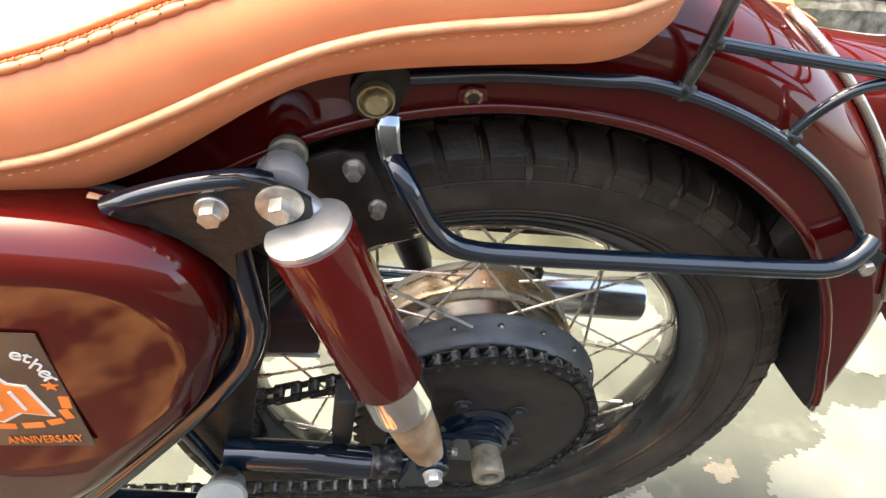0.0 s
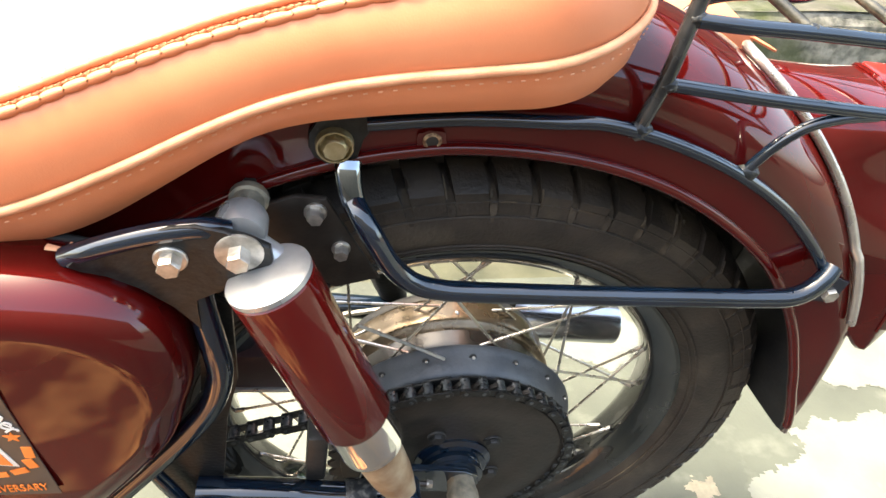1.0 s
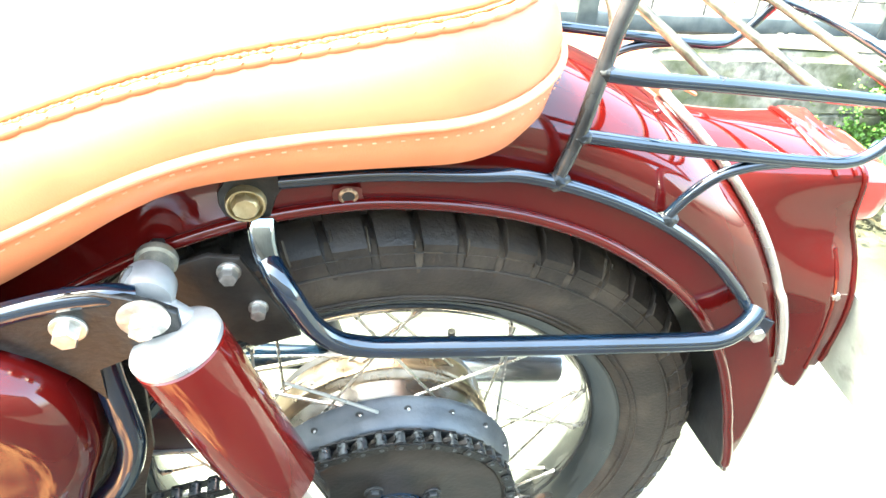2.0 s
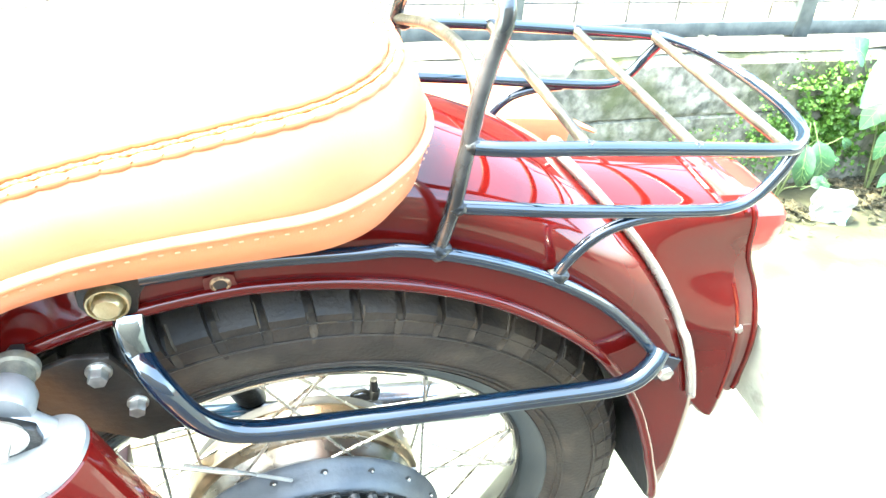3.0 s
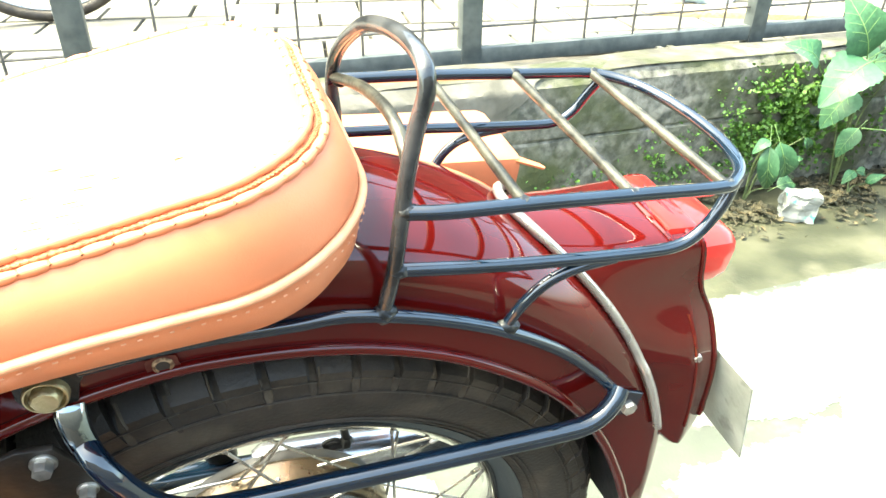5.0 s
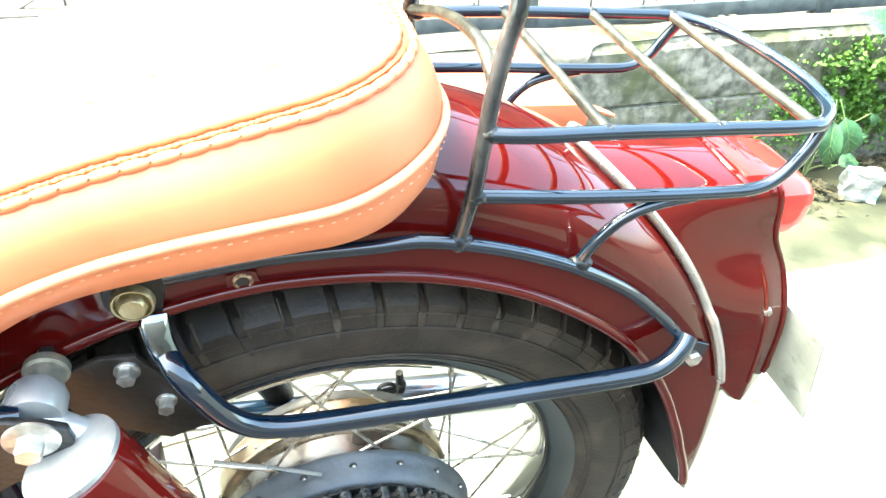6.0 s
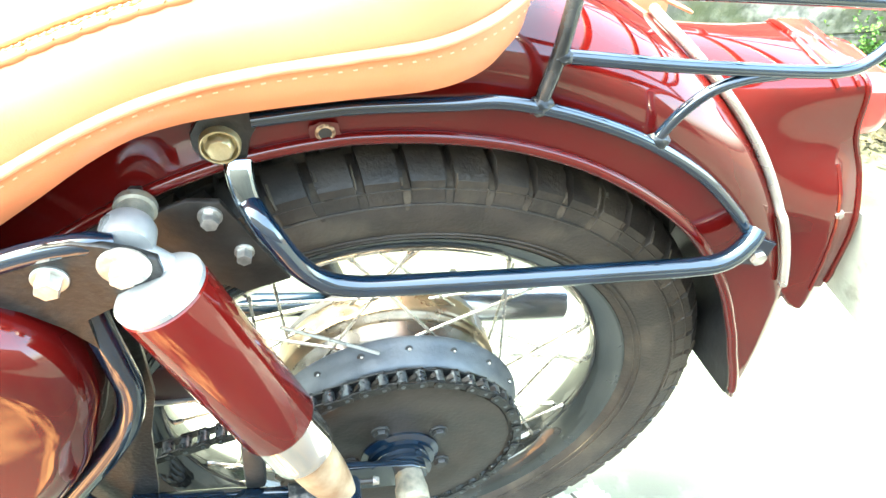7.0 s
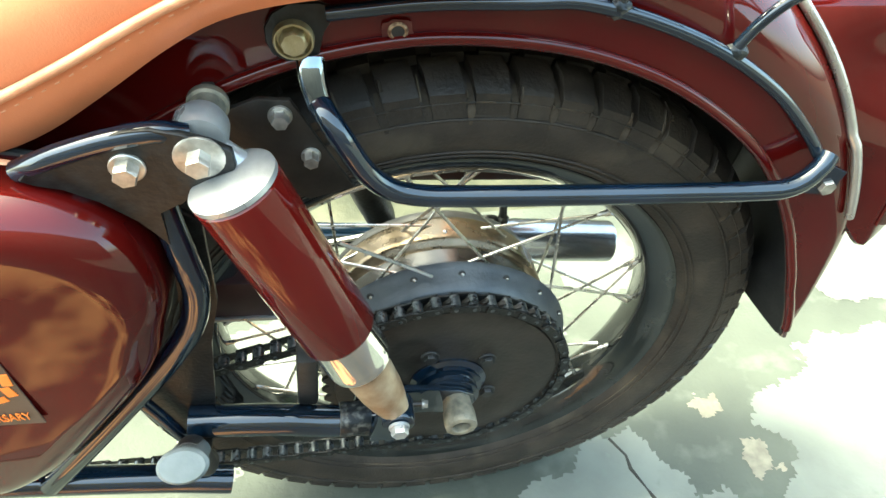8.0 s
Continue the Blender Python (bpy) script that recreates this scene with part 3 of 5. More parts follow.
def build_guard():
    def end(s):   # the rear edge is cut back from the crown to pointed tips
        k = abs(s)
        return 16 - 7 * (1 - k) ** 0.75
    bm = bmesh.new()
    ss = [-1 + 2 * k / 44 for k in range(45)]
    rows = 80
    outer, inner = [], []
    for i in range(rows + 1):
        ro, ri = [], []
        for s in ss:
            e = end(s)
            deg = e + (150 - e) * i / rows
            ro.append(guard_point(deg, s))
            ri.append(guard_point(deg, s, -0.0014))
        outer.append(ro + ri[::-1])
        inner.append(ri + [guard_point(end(s) + (150 - end(s)) * i / rows, s, -0.0030) for s in ss][::-1])
    rings(bm, outer, cap=True)
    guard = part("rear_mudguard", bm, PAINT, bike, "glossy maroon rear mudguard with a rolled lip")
    # inside of the guard in near black, its shade put into the colour
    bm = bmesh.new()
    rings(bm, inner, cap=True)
    part("underside", bm, DULL, guard, "underside coloured near black for its shade")
    for side in (-1, 1):
        bm = bmesh.new()
        tube(bm, [guard_point(16 + 134 * k / 90, side) + Vector((0, side * 0.0010, 0.0006)) for k in range(91)], 0.0042, 12)
        part("rolled_lip", bm, PAINT, guard)
        bm = bmesh.new()
        tube(bm, [guard_point(end(side * (1 - k / 20 * 0.75)), side * (1 - k / 20 * 0.75), 0.0006) for k in range(21)], 0.0022, 8)
        part("edge_bead", bm, PAINT, guard)
    bm = bmesh.new()   # added dark sheet: shade above the tyre, closing the bright far gap
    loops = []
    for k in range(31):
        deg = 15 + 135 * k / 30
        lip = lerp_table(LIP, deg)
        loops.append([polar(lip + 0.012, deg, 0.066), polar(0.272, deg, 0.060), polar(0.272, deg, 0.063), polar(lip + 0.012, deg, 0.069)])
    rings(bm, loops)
    part("shade_panel", bm, DULL, guard)
    return guard


guard = build_guard()
# bright strip where the tail section meets the mudguard
strip_path = []
for k in range(121):
    s = -0.63 + 1.26 * k / 120
    a = abs(s) / 0.63
    strip_path.append(guard_point(69.5 - 31.8 * a ** 1.7, s, 0.004))
bm = bmesh.new()
tube(bm, strip_path, 0.0036, 10, flat=(1.0, 1.0))
part("trim_strip", bm, STRIP, bike, "dulled bright metal trim strip across the mudguard")


TAIL_X = [(0, 0.291), (0.3, 0.293), (0.42, 0.297), (0.56, 0.304), (0.63, 0.313), (0.72, 0.317), (0.84, 0.325), (0.93, 0.329), (0.97, 0.332), (1, 0.331)]
TAIL_Y = [(0, 0.0), (0.3, 0.042), (0.36, 0.047), (0.42, 0.0495), (0.56, 0.052), (0.63, 0.060), (0.72, 0.075), (0.84, 0.085), (1, 0.0875)]
TAIL_Z = [(0, 0.687), (0.3, 0.684), (0.36, 0.681), (0.42, 0.674), (0.56, 0.640), (0.63, 0.625), (0.72, 0.603), (0.84, 0.572), (0.93, 0.536), (0.97, 0.523), (1, 0.514)]


def build_tail():
    """Tail casing behind the strip: a shoulder that narrows to the lamp, and flanks that hang down as fins."""
    secs = []
    stations = [0.0, 0.1, 0.2, 0.3, 0.4, 0.5, 0.6, 0.7, 0.8, 0.88, 0.94, 0.98, 1.0]
    n = 38
    for u in stations:
        ring = []
        for j in range(-n, n + 1):
            s = j / n
            a = abs(s)
            start = guard_point(69.5 - 31.8 * a ** 1.7, s * 0.63, -0.004)
            sg = -1 if s < 0 else 1
            # the end section, at the lamp
            near = [max(0.0, min(1.0, a + d)) for d in (-0.05, -0.025, 0, 0.025, 0.05)] if a < 0.95 else [a]
            e = Vector(tuple(sum(lerp_table(tab, q) for q in near) / len(near) for tab in (TAIL_X, TAIL_Y, TAIL_Z)))
            e.y *= sg
            v = start.lerp(e, u)
            v.z -= 0.024 * math.sin(math.pi * u ** 2.6) ** 0.6 * max(0.0, (a - 0.72) / 0.28) ** 1.2
            fold = max(0.0, (u - 0.8) / 0.2) * max(0.0, min(1.0, (a - 0.56) / 0.12))   # behind the crease the flank turns in
            v.y -= sg * 0.011 * fold
            v.x += 0.008 * fold
            ring.append(v)
        secs.append(ring)
    bm = bmesh.new()
    thick = []
    for ring in secs:
        inner = [v + Vector((0, -0.003 * (1 if v.y > 0 else -1), -0.003)) for v in ring]
        thick.append(ring + inner[::-1])
    rings(bm, thick)
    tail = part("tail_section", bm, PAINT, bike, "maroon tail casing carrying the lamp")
    bm = bmesh.new()   # rolled rear edge
    tube(bm, secs[-1], 0.0022, 8)
    part("edge_bead", bm, PAINT, tail)
    for x in (0.240, 0.262):   # two pressed ribs over the top
        bm = bmesh.new()
        pts = secs[8] if x < 0.25 else secs[10]
        tube(bm, [p + Vector((0, 0, 0.0004)) for p in pts[n - 14:n + 15]], 0.0024, 8)
        part("rib", bm, PAINT, tail)
    for sl in (slice(2, n - 23), slice(n + 24, -2)):   # upright creases on both flanks
        bm = bmesh.new()
        tube(bm, secs[8][sl], 0.0014, 6)
        part("crease", bm, PAINT, tail)
    hexbolt("bolt", (0.3085, -0.0680, 0.588), tail, STEEL, 0.0030, 0.010, 0.0042, way=(-0.25, -1, 0.1))
    return tail


tail = build_tail()


def build_lamp():
    bm = bmesh.new()
    def ring(x, w, h, z, n=28):
        out = []
        for k in range(n):
            a = 2 * math.pi * k / n
            c, s = math.cos(a), math.sin(a)
            f = (abs(c) ** 5 + abs(s) ** 5) ** (-1 / 5)
            out.append(Vector((x, w * c * f, z + h * s * f)))
        return out
    rings(bm, [ring(0.284, 0.045, 0.022, 0.654), ring(0.2925, 0.0475, 0.0245, 0.654)])
    lamp = part("tail_lamp", bm, BLACK, bike, "rectangular rear lamp at the end of the tail")
    bm = bmesh.new()
    rings(bm, [ring(0.2925, 0.0460, 0.0235, 0.654), ring(0.325, 0.0435, 0.0225, 0.654), ring(0.336, 0.0410, 0.0212, 0.6535), ring(0.3405, 0.037, 0.0180, 0.6535), ring(0.3418, 0.031, 0.0130, 0.6535)])
    part("lens", bm, RED, lamp, "bright red plastic lens")
    bm = bmesh.new()
    box(bm, (0.268, -0.038, 0.676), (0.2965, 0.038, 0.6885), 0.004)
    part("hood", bm, RED, lamp, "red lens top running onto the tail")


build_lamp()


def build_plate():
    bm = bmesh.new()
    m = pose(0.352, 0.0, 0.535, 0, -19, 0)
    slab(bm, [(-0.110, -0.050), (0.110, -0.050), (0.110, 0.050), (-0.110, 0.050)], m.to_3x3() @ Vector((0, 1, 0)), m.to_3x3() @ Vector((0, 0, 1)), m.to_3x3() @ Vector((1, 0, 0)), m.translation, 0.0016, 0.0005)
    p = part("number_plate", bm, PLATE, bike, "weathered pale number plate under the lamp")
    bm = bmesh.new()
    tube(bm, smooth_path([(0.300, -0.02, 0.615), (0.325, -0.02, 0.605), (0.345, -0.02, 0.570), (0.352, -0.02, 0.54)], 6), 0.004, 8)
    part("bracket", bm, DULL, p)


build_plate()

# ---- luggage rack
ZR, YR = 0.754, 0.085


def build_rack():
    def bar(name, pts, r, parent, steps=10, label="", mat=BLACK):
        b = bmesh.new()
        tube(b, smooth_path(pts, steps), r, 12)
        return part(name, b, mat, parent, label)
    top = [(0.053, -0.081, ZR - 0.002), (0.075, -0.0845, ZR - 0.001), (0.12, -YR, ZR), (0.19, -YR, ZR), (0.245, -YR, ZR), (0.262, -0.080, ZR), (0.280, -0.062, ZR), (0.290, -0.034, ZR), (0.293, 0.0, ZR), (0.290, 0.034, ZR), (0.280, 0.062, ZR), (0.262, 0.080, ZR), (0.245, YR, ZR), (0.19, YR, ZR), (0.12, YR, ZR), (0.045, YR, ZR - 0.002)]
    rack = bar("luggage_rack", top, 0.0042, bike, 10, "black tubular luggage rack with a front hoop")
    hoop = [(0.046, -0.078, 0.682), (0.0490, -0.080, 0.715)]
    hoop += [(0.0505, -0.0785, 0.747), (0.0515, -0.0775, 0.775), (0.0535, -0.0780, 0.800), (0.0560, -0.0780, 0.816), (0.0560, -0.0715, 0.8270), (0.0550, -0.0520, 0.8300), (0.0530, -0.0220, 0.8265), (0.0510, 0.012, 0.8165), (0.0495, 0.036, 0.8035), (0.0480, 0.060, 0.7860), (0.0480, 0.078, 0.7680), (0.0485, 0.0860, 0.7480)]
    hoop += [(0.052, 0.082, 0.715), (0.046, 0.078, 0.682)]
    bar("hoop", hoop, 0.0046, rack, mat=RUBBED)
    for x in (0.117, 0.186, 0.253):
        bar("crossbar", [(x, -YR, ZR), (x, 0, ZR), (x, YR, ZR)], 0.0034, rack, mat=WORN)
    bar("crossbar", [(0.0490, 0.0850, 0.7540), (0.0500, 0.040, 0.7700), (0.0510, 0.010, 0.7790), (0.0520, -0.022, 0.7850), (0.0525, -0.045, 0.7860), (0.0530, -0.062, 0.7810), (0.0535, -0.0740, 0.7720)], 0.0036, rack, mat=WORN)
    for s in (-1, 1):
        bar("lower_rail", [(0.051, s * 0.080, 0.714), (0.12, s * 0.084, 0.712), (0.20, s * YR, 0.7105), (0.230, s * YR, 0.712), (0.245, s * YR, 0.721), (0.255, s * 0.084, 0.738), (0.262, s * 0.080, 0.753)], 0.0041, rack)
        bar("brace", [(0.126, s * 0.080, 0.658), (0.133, s * 0.084, 0.681), (0.146, s * 0.085, 0.697), (0.165, s * 0.085, 0.705), (0.188, s * 0.085, 0.709)], 0.0037, rack)
        rail = [(-0.112, s * 0.078, 0.672), (-0.06, s * 0.078, 0.680), (-0.005, s * 0.080, 0.684)]
        rail += [tuple(polar(r, a, s * y)) for r, a, y in ((0.381, 86, 0.080), (0.378, 79, 0.081), (0.374, 71, 0.082), (0.369, 63, 0.083), (0.363, 56, 0.0855), (0.359, 51.5, 0.0865))]
        bar("base_rail", rail, 0.0042, rack)
        for p in ((0.046, s * 0.0795, 0.683), (0.127, s * 0.081, 0.659), (0.0535, s * 0.0805, 0.7525), (0.0515, s * 0.0815, 0.7140), (0.117, s * 0.0845, 0.7545), (0.186, s * 0.0845, 0.7545), (0.254, s * 0.0835, 0.7545)):   # weld beads
            b = bmesh.new()
            bmesh.ops.create_icosphere(b, subdivisions=3, radius=1.0)
            big = 0.0082 if p[2] < 0.70 else 0.0058
            for v in b.verts:
                n = v.co.normalized()
                k = 0.82 + 0.35 * abs(noise.noise(n * 3.1 + Vector(p) * 90))
                v.co = Vector(p) + Vector((n.x * big * 1.15, n.y * big * 0.72, n.z * big * 0.80)) * k
            part("weld", b, WELD, rack, "lumpy weld with chipped paint")
    # lugs and nuts at the rear ends
    for s in (-1, 1):
        b = bmesh.new()
        slab(b, [(-0.010, -0.012), (0.014, -0.014), (0.016, 0.008), (-0.004, 0.016)], (1, 0, 0), (0, 0, 1), (0, 1, 0), (0.243, s * 0.0825 - 0.0015, 0.560), 0.003, 0.0006)
        part("lug", b, BLACK, rack)
    hexbolt("rack_bolt", (0.2496, -0.0800, 0.5545), rack, STEEL, 0.0056, 0.0060, 0.0080, turn=0.3)
    return rack


rack = build_rack()

# ---- grab bar below the seat
bm = bmesh.new()
bar_path = [(-0.1160, -0.0850, 0.6215), (-0.1110, -0.0930, 0.6165), (-0.1035, -0.0985, 0.6065), (-0.0905, -0.1005, 0.5855), (-0.0755, -0.101, 0.5715), (-0.058, -0.101, 0.5655), (-0.030, -0.101, 0.564), (0.04, -0.101, 0.564), (0.12, -0.101, 0.565), (0.180, -0.101, 0.566), (0.200, -0.1005, 0.568), (0.213, -0.0985, 0.574), (0.222, -0.0950, 0.583), (0.227, -0.0905, 0.590)]
tube(bm, smooth_path(bar_path, 10), 0.0071, 18)
grab = part("grab_bar", bm, BLACK, bike, "black enamelled grab bar along the mudguard")
bm = bmesh.new()
slab(bm, [(-0.0145, -0.004), (-0.011, -0.011), (-0.004, -0.015), (0.008, -0.016), (0.0135, -0.010), (0.016, 0.003), (0.020, 0.010), (0.030, 0.016), (0.014, 0.020), (-0.002, 0.019), (-0.011, 0.013), (-0.0150, 0.005)], (1, 0, 0), (0, 0, 1), (0, 1, 0), (-0.129, -0.0750, 0.656), 0.0028, 0.0008)
part("lug", bm, LINKS, grab)
m_bolt = towards((-0.129, -0.0750, 0.6555), (0, -1, 0))
bm = bmesh.new()
lathe(bm, [(0.0060, 0.0010), (0.0088, 0.0008), (0.0090, 0.0036), (0.0096, 0.0046), (0.0104, 0.0046), (0.0110, 0.0034), (0.0112, 0.0)], m_bolt, 32)
part("cup_washer", bm, BRASSY, grab, "yellow passivated cup washer")
bm = bmesh.new()
lathe(bm, [(0.0074, 0.0006), (0.0078, 0.0030), (0.0076, 0.0062), (0.0064, 0.0076), (0.0, 0.0080)], m_bolt, 8)
part("mudguard_bolt", bm, BRASSY, grab, "yellow passivated bolt in a cup washer")
bm = bmesh.new()   # flattened, polished end of the bar
tube(bm, smooth_path([(-0.1205, -0.0745, 0.6430), (-0.1200, -0.0785, 0.6385), (-0.1185, -0.0825, 0.6300), (-0.1150, -0.0865, 0.6195)], 6), lambda u: 0.0084 - 0.0012 * u, 20, flat=(1.0, 0.62))
part("flattened_end", bm, GLOSS, grab, "bright polished flattened bar end")
# a rimmed empty hole in the mudguard's flank
bm = bmesh.new()
lathe(bm, [(0.0036, -0.003), (0.0038, 0.0006), (0.0045, 0.0010), (0.0054, 0.0005), (0.0058, -0.0004)], towards((-0.073, -0.0725, 0.660), (0, -1, 0)), 20)
part("hole_rim", bm, RUSTRIM, guard, "worn bare rim of an empty bolt hole")
rng = random.Random(8)
bm = bmesh.new()
slab(bm, [((0.0080 + 0.0020 * rng.random()) * math.copysign(abs(math.cos(a)) ** 0.6, math.cos(a)), (0.0050 + 0.0018 * rng.random()) * math.copysign(abs(math.sin(a)) ** 0.6, math.sin(a))) for a in [2 * math.pi * k / 22 for k in range(22)]], (0.99, 0, 0.08), (0, 0, 1), (0, -1, 0), (-0.0735, -0.0716, 0.6605), 0.0003)
part("bare_patch", bm, RUBBEDRED, guard, "rubbed pinkish primer round the hole")
# flat dark disc: the shade inside the hole, put into the colour
bm = bmesh.new()
lathe(bm, [(0, 0.0002), (0.0037, 0.0003), (0.0037, 0.0)], towards((-0.073, -0.0725, 0.660), (0, -1, 0)), 20)
part("bolt_hole_shade", bm, DULL, guard)

# ---- frame plates behind the shock absorber
bm = bmesh.new()
slab(bm, [(-0.178, 0.600), (-0.170, 0.613), (-0.150, 0.622), (-0.132, 0.621), (-0.112, 0.586), (-0.094, 0.556), (-0.122, 0.546), (-0.146, 0.560), (-0.170, 0.580)], (1, 0, 0), (0, 0, 1), (0, 1, 0), (0, -0.083, 0), 0.004, 0.0008)
gusset = part("gusset_plate", bm, BROWNED, bike, "dark oily frame gusset held by two bolts")
hexbolt("bolt", (-0.138, -0.083, 0.611), gusset, STEEL, 0.0046, 0.0070, 0.0070, turn=0.1)
hexbolt("bolt", (-0.121, -0.083, 0.582), gusset, STEEL, 0.0042, 0.0070, 0.0060, turn=0.4)
bm = bmesh.new()
slab(bm, [(-0.268, 0.598), (-0.262, 0.606), (-0.254, 0.611), (-0.230, 0.6235), (-0.212, 0.6300), (-0.200, 0.6315), (-0.186, 0.6285), (-0.172, 0.6240), (-0.1615, 0.6180), (-0.1600, 0.608), (-0.1640, 0.5985), (-0.174, 0.594), (-0.190, 0.582), (-0.203, 0.574), (-0.202, 0.548), (-0.207, 0.556), (-0.216, 0.568), (-0.233, 0.583), (-0.249, 0.592), (-0.262, 0.595)], (1, 0, 0), (0, 0, 1), (0, 1, 0), (0, -0.124, 0), 0.005, 0.001)
bracket = part("frame_bracket", bm, LINKS, bike, "curved black frame bracket with a rolled top edge")
bm = bmesh.new()
tube(bm, smooth_path([(-0.270, -0.116, 0.598), (-0.258, -0.119, 0.606), (-0.242, -0.120, 0.614), (-0.220, -0.120, 0.622), (-0.198, -0.119, 0.626), (-0.184, -0.115, 0.622)], 8), 0.0062, 12)
part("rolled_edge", bm, BLACK, bracket)
hexbolt("bolt", (-0.214, -0.124, 0.6075), bracket, STEEL, 0.0058, 0.0085, 0.0092, turn=0.25, label="bright zinc bolt")

# ---- shock absorber
STOP, SBOT = Vector((-0.1665, -0.128, 0.610)), Vector((-0.0600, -0.146, 0.381))


def build_shock():
    d = (SBOT - STOP)
    L = d.length
    d.normalize()
    m = towards(STOP, d)
    R = 0.0258
    bm = bmesh.new()
    lathe(bm, [(0.0, 0.012), (R - 0.0015, 0.012), (R, 0.0135), (R, 0.142), (R - 0.001, 0.144), (0.018, 0.144)], m, 48)
    shock = part("shock_absorber", bm, MAROON_LIT, bike, "rear shock absorber in a maroon cover with a silver cap")
    bm = bmesh.new()
    lathe(bm, [(0.0, 0.006), (0.014, 0.0062), (R - 0.0022, 0.0072), (R - 0.0003, 0.0085), (R - 0.0003, 0.0118), (R - 0.002, 0.0122), (0, 0.0122)], m, 48)
    part("cap", bm, SILVER, shock, "flat silver cap")
    bm = bmesh.new()
    lathe(bm, [(0.0, 0.142), (0.0232, 0.143), (0.0232, 0.172), (0.0236, 0.1735), (0.0232, 0.1790), (0.0222, 0.1800), (0.0, 0.1800)], m, 40)
    part("sleeve", bm, CHROME, shock, "chromed lower sleeve")
    bm = bmesh.new()
    lathe(bm, [(0.0, 0.176), (0.0190, 0.177), (0.0186, 0.182), (0.0166, 0.218), (0.0145, 0.232), (0.010, L)], m, 32)
    part("lower_tube", bm, RUSTY, shock, "tan rusty lower tube")
    # eyes with rubber bushes, top and bottom
    bm = bmesh.new()
    lathe(bm, [(0.008, 0.0), (0.0128, 0.001), (0.0147, 0.005), (0.0147, 0.014), (0.0132, 0.019), (0.008, 0.020)], towards((-0.1785, -0.094, 0.6165), (0, -1, 0)), 32)
    part("upper_eye", bm, SILVER, shock, "silver upper eye on its stud")
    bm = bmesh.new()
    tube(bm, smooth_path([(-0.176, -0.106, 0.614), (-0.171, -0.112, 0.610), tuple(STOP + d * 0.009 + Vector((0.004, 0.014, 0)))], 5), lambda u: 0.0090 - 0.001 * u, 24, flat=(1.0, 0.75))
    part("neck", bm, SILVER, shock)
    bm = bmesh.new()
    lathe(bm, [(0.002, 0.0), (0.0112, 0.0), (0.0116, 0.001), (0.0116, 0.005), (0.0098, 0.006), (0.0098, 0.015), (0.004, 0.016)], towards((-0.1765, -0.079, 0.6175), (0, -1, 0)), 24)
    part("bush", bm, NUT, shock, "dull grey steel bush with a flange")
    bm = bmesh.new()
    lathe(bm, [(0, 0), (0.0062, 0.0), (0.0068, 0.001), (0.0068, 0.007), (0.0055, 0.009), (0.0, 0.0095)], towards((-0.1765, -0.079, 0.6180), (0.0, 1, 0.25)), 6)
    part("stud_nut", bm, BROWNED, shock, "oily dark stud nut")
    hexbolt("upper_nut", (-0.178, -0.1235, 0.6140), shock, STEEL, 0.0058, 0.0100, 0.0132, turn=0.35, label="large zinc nut with a wide washer", stud=0.0)
    bm = bmesh.new()
    lathe(bm, [(0.004, -0.012), (0.0120, -0.011), (0.0128, -0.008), (0.0128, 0.008), (0.0120, 0.011), (0.004, 0.012)], towards(SBOT, (0, -1, 0)), 28)
    part("lower_eye", bm, BLACK, shock)
    hexbolt("lower_nut", SBOT + Vector((0, -0.0125, 0)), shock, SILVER, 0.0058, 0.0065, 0.0080, turn=0.1)
    return shock


shock = build_shock()

# ---- swinging arm, frame tubes
bm = bmesh.new()
tube(bm, smooth_path([(-0.222, -0.112, 0.330), (-0.20, -0.113, 0.329), (-0.15, -0.114, 0.326), (-0.11, -0.115, 0.320), (-0.055, -0.115, 0.318)], 8), 0.0135, 18)
arm = part("swinging_arm", bm, BLACK, bike, "black tubular swinging arm")
bm = bmesh.new()
slab(bm, [(-0.090, 0.306), (-0.088, 0.332), (-0.050, 0.334), (-0.022, 0.331), (0.006, 0.327), (0.019, 0.318), (0.022, 0.306), (0.014, 0.294), (-0.03, 0.294), (-0.07, 0.298)], (1, 0, 0), (0, 0, 1), (0, 1, 0), (0, -0.0985, 0), 0.006, 0.0012)
part("axle_plate", bm, BLACK, arm)
hexbolt("adjuster", (-0.030, -0.106, 0.322), arm, STEEL, 0.0034, 0.0040, 0.0040, way=(1, -0.1, 0))
bm = bmesh.new()
tube(bm, [(-0.060, -0.105, 0.322), (-0.030, -0.106, 0.322)], 0.0026, 8)
part("adjuster_rod", bm, BROWNED, arm)
bm = bmesh.new()
lathe(bm, [(0.0140, 0.0), (0.0148, 0.001), (0.0152, 0.008), (0.0146, 0.012), (0.0152, 0.024), (0.0140, 0.026)], towards((-0.102, -0.115, 0.3215), (1, 0, -0.04)), 20)
part("collar", bm, WELD, arm, "collar with chipped paint")
bm = bmesh.new()
tube(bm, smooth_path([(-0.40, 0.105, 0.322), (-0.2, 0.108, 0.322), (0.0, 0.108, 0.310)], 6), 0.0135, 14)
part("far_tube", bm, BLACK, arm)
bm = bmesh.new()
box(bm, (-0.136, -0.106, 0.330), (-0.119, -0.080, 0.395), 0.004)
part("chain_guide", bm, DULL, arm)
bm = bmesh.new()
slab(bm, [(-0.078, 0.318), (-0.050, 0.316), (-0.050, 0.365), (-0.058, 0.384), (-0.070, 0.372)], (1, 0, 0), (0, 0, 1), (0, 1, 0), (0, -0.136, 0), 0.008, 0.0012)
part("shock_lug", bm, BLACK, arm)

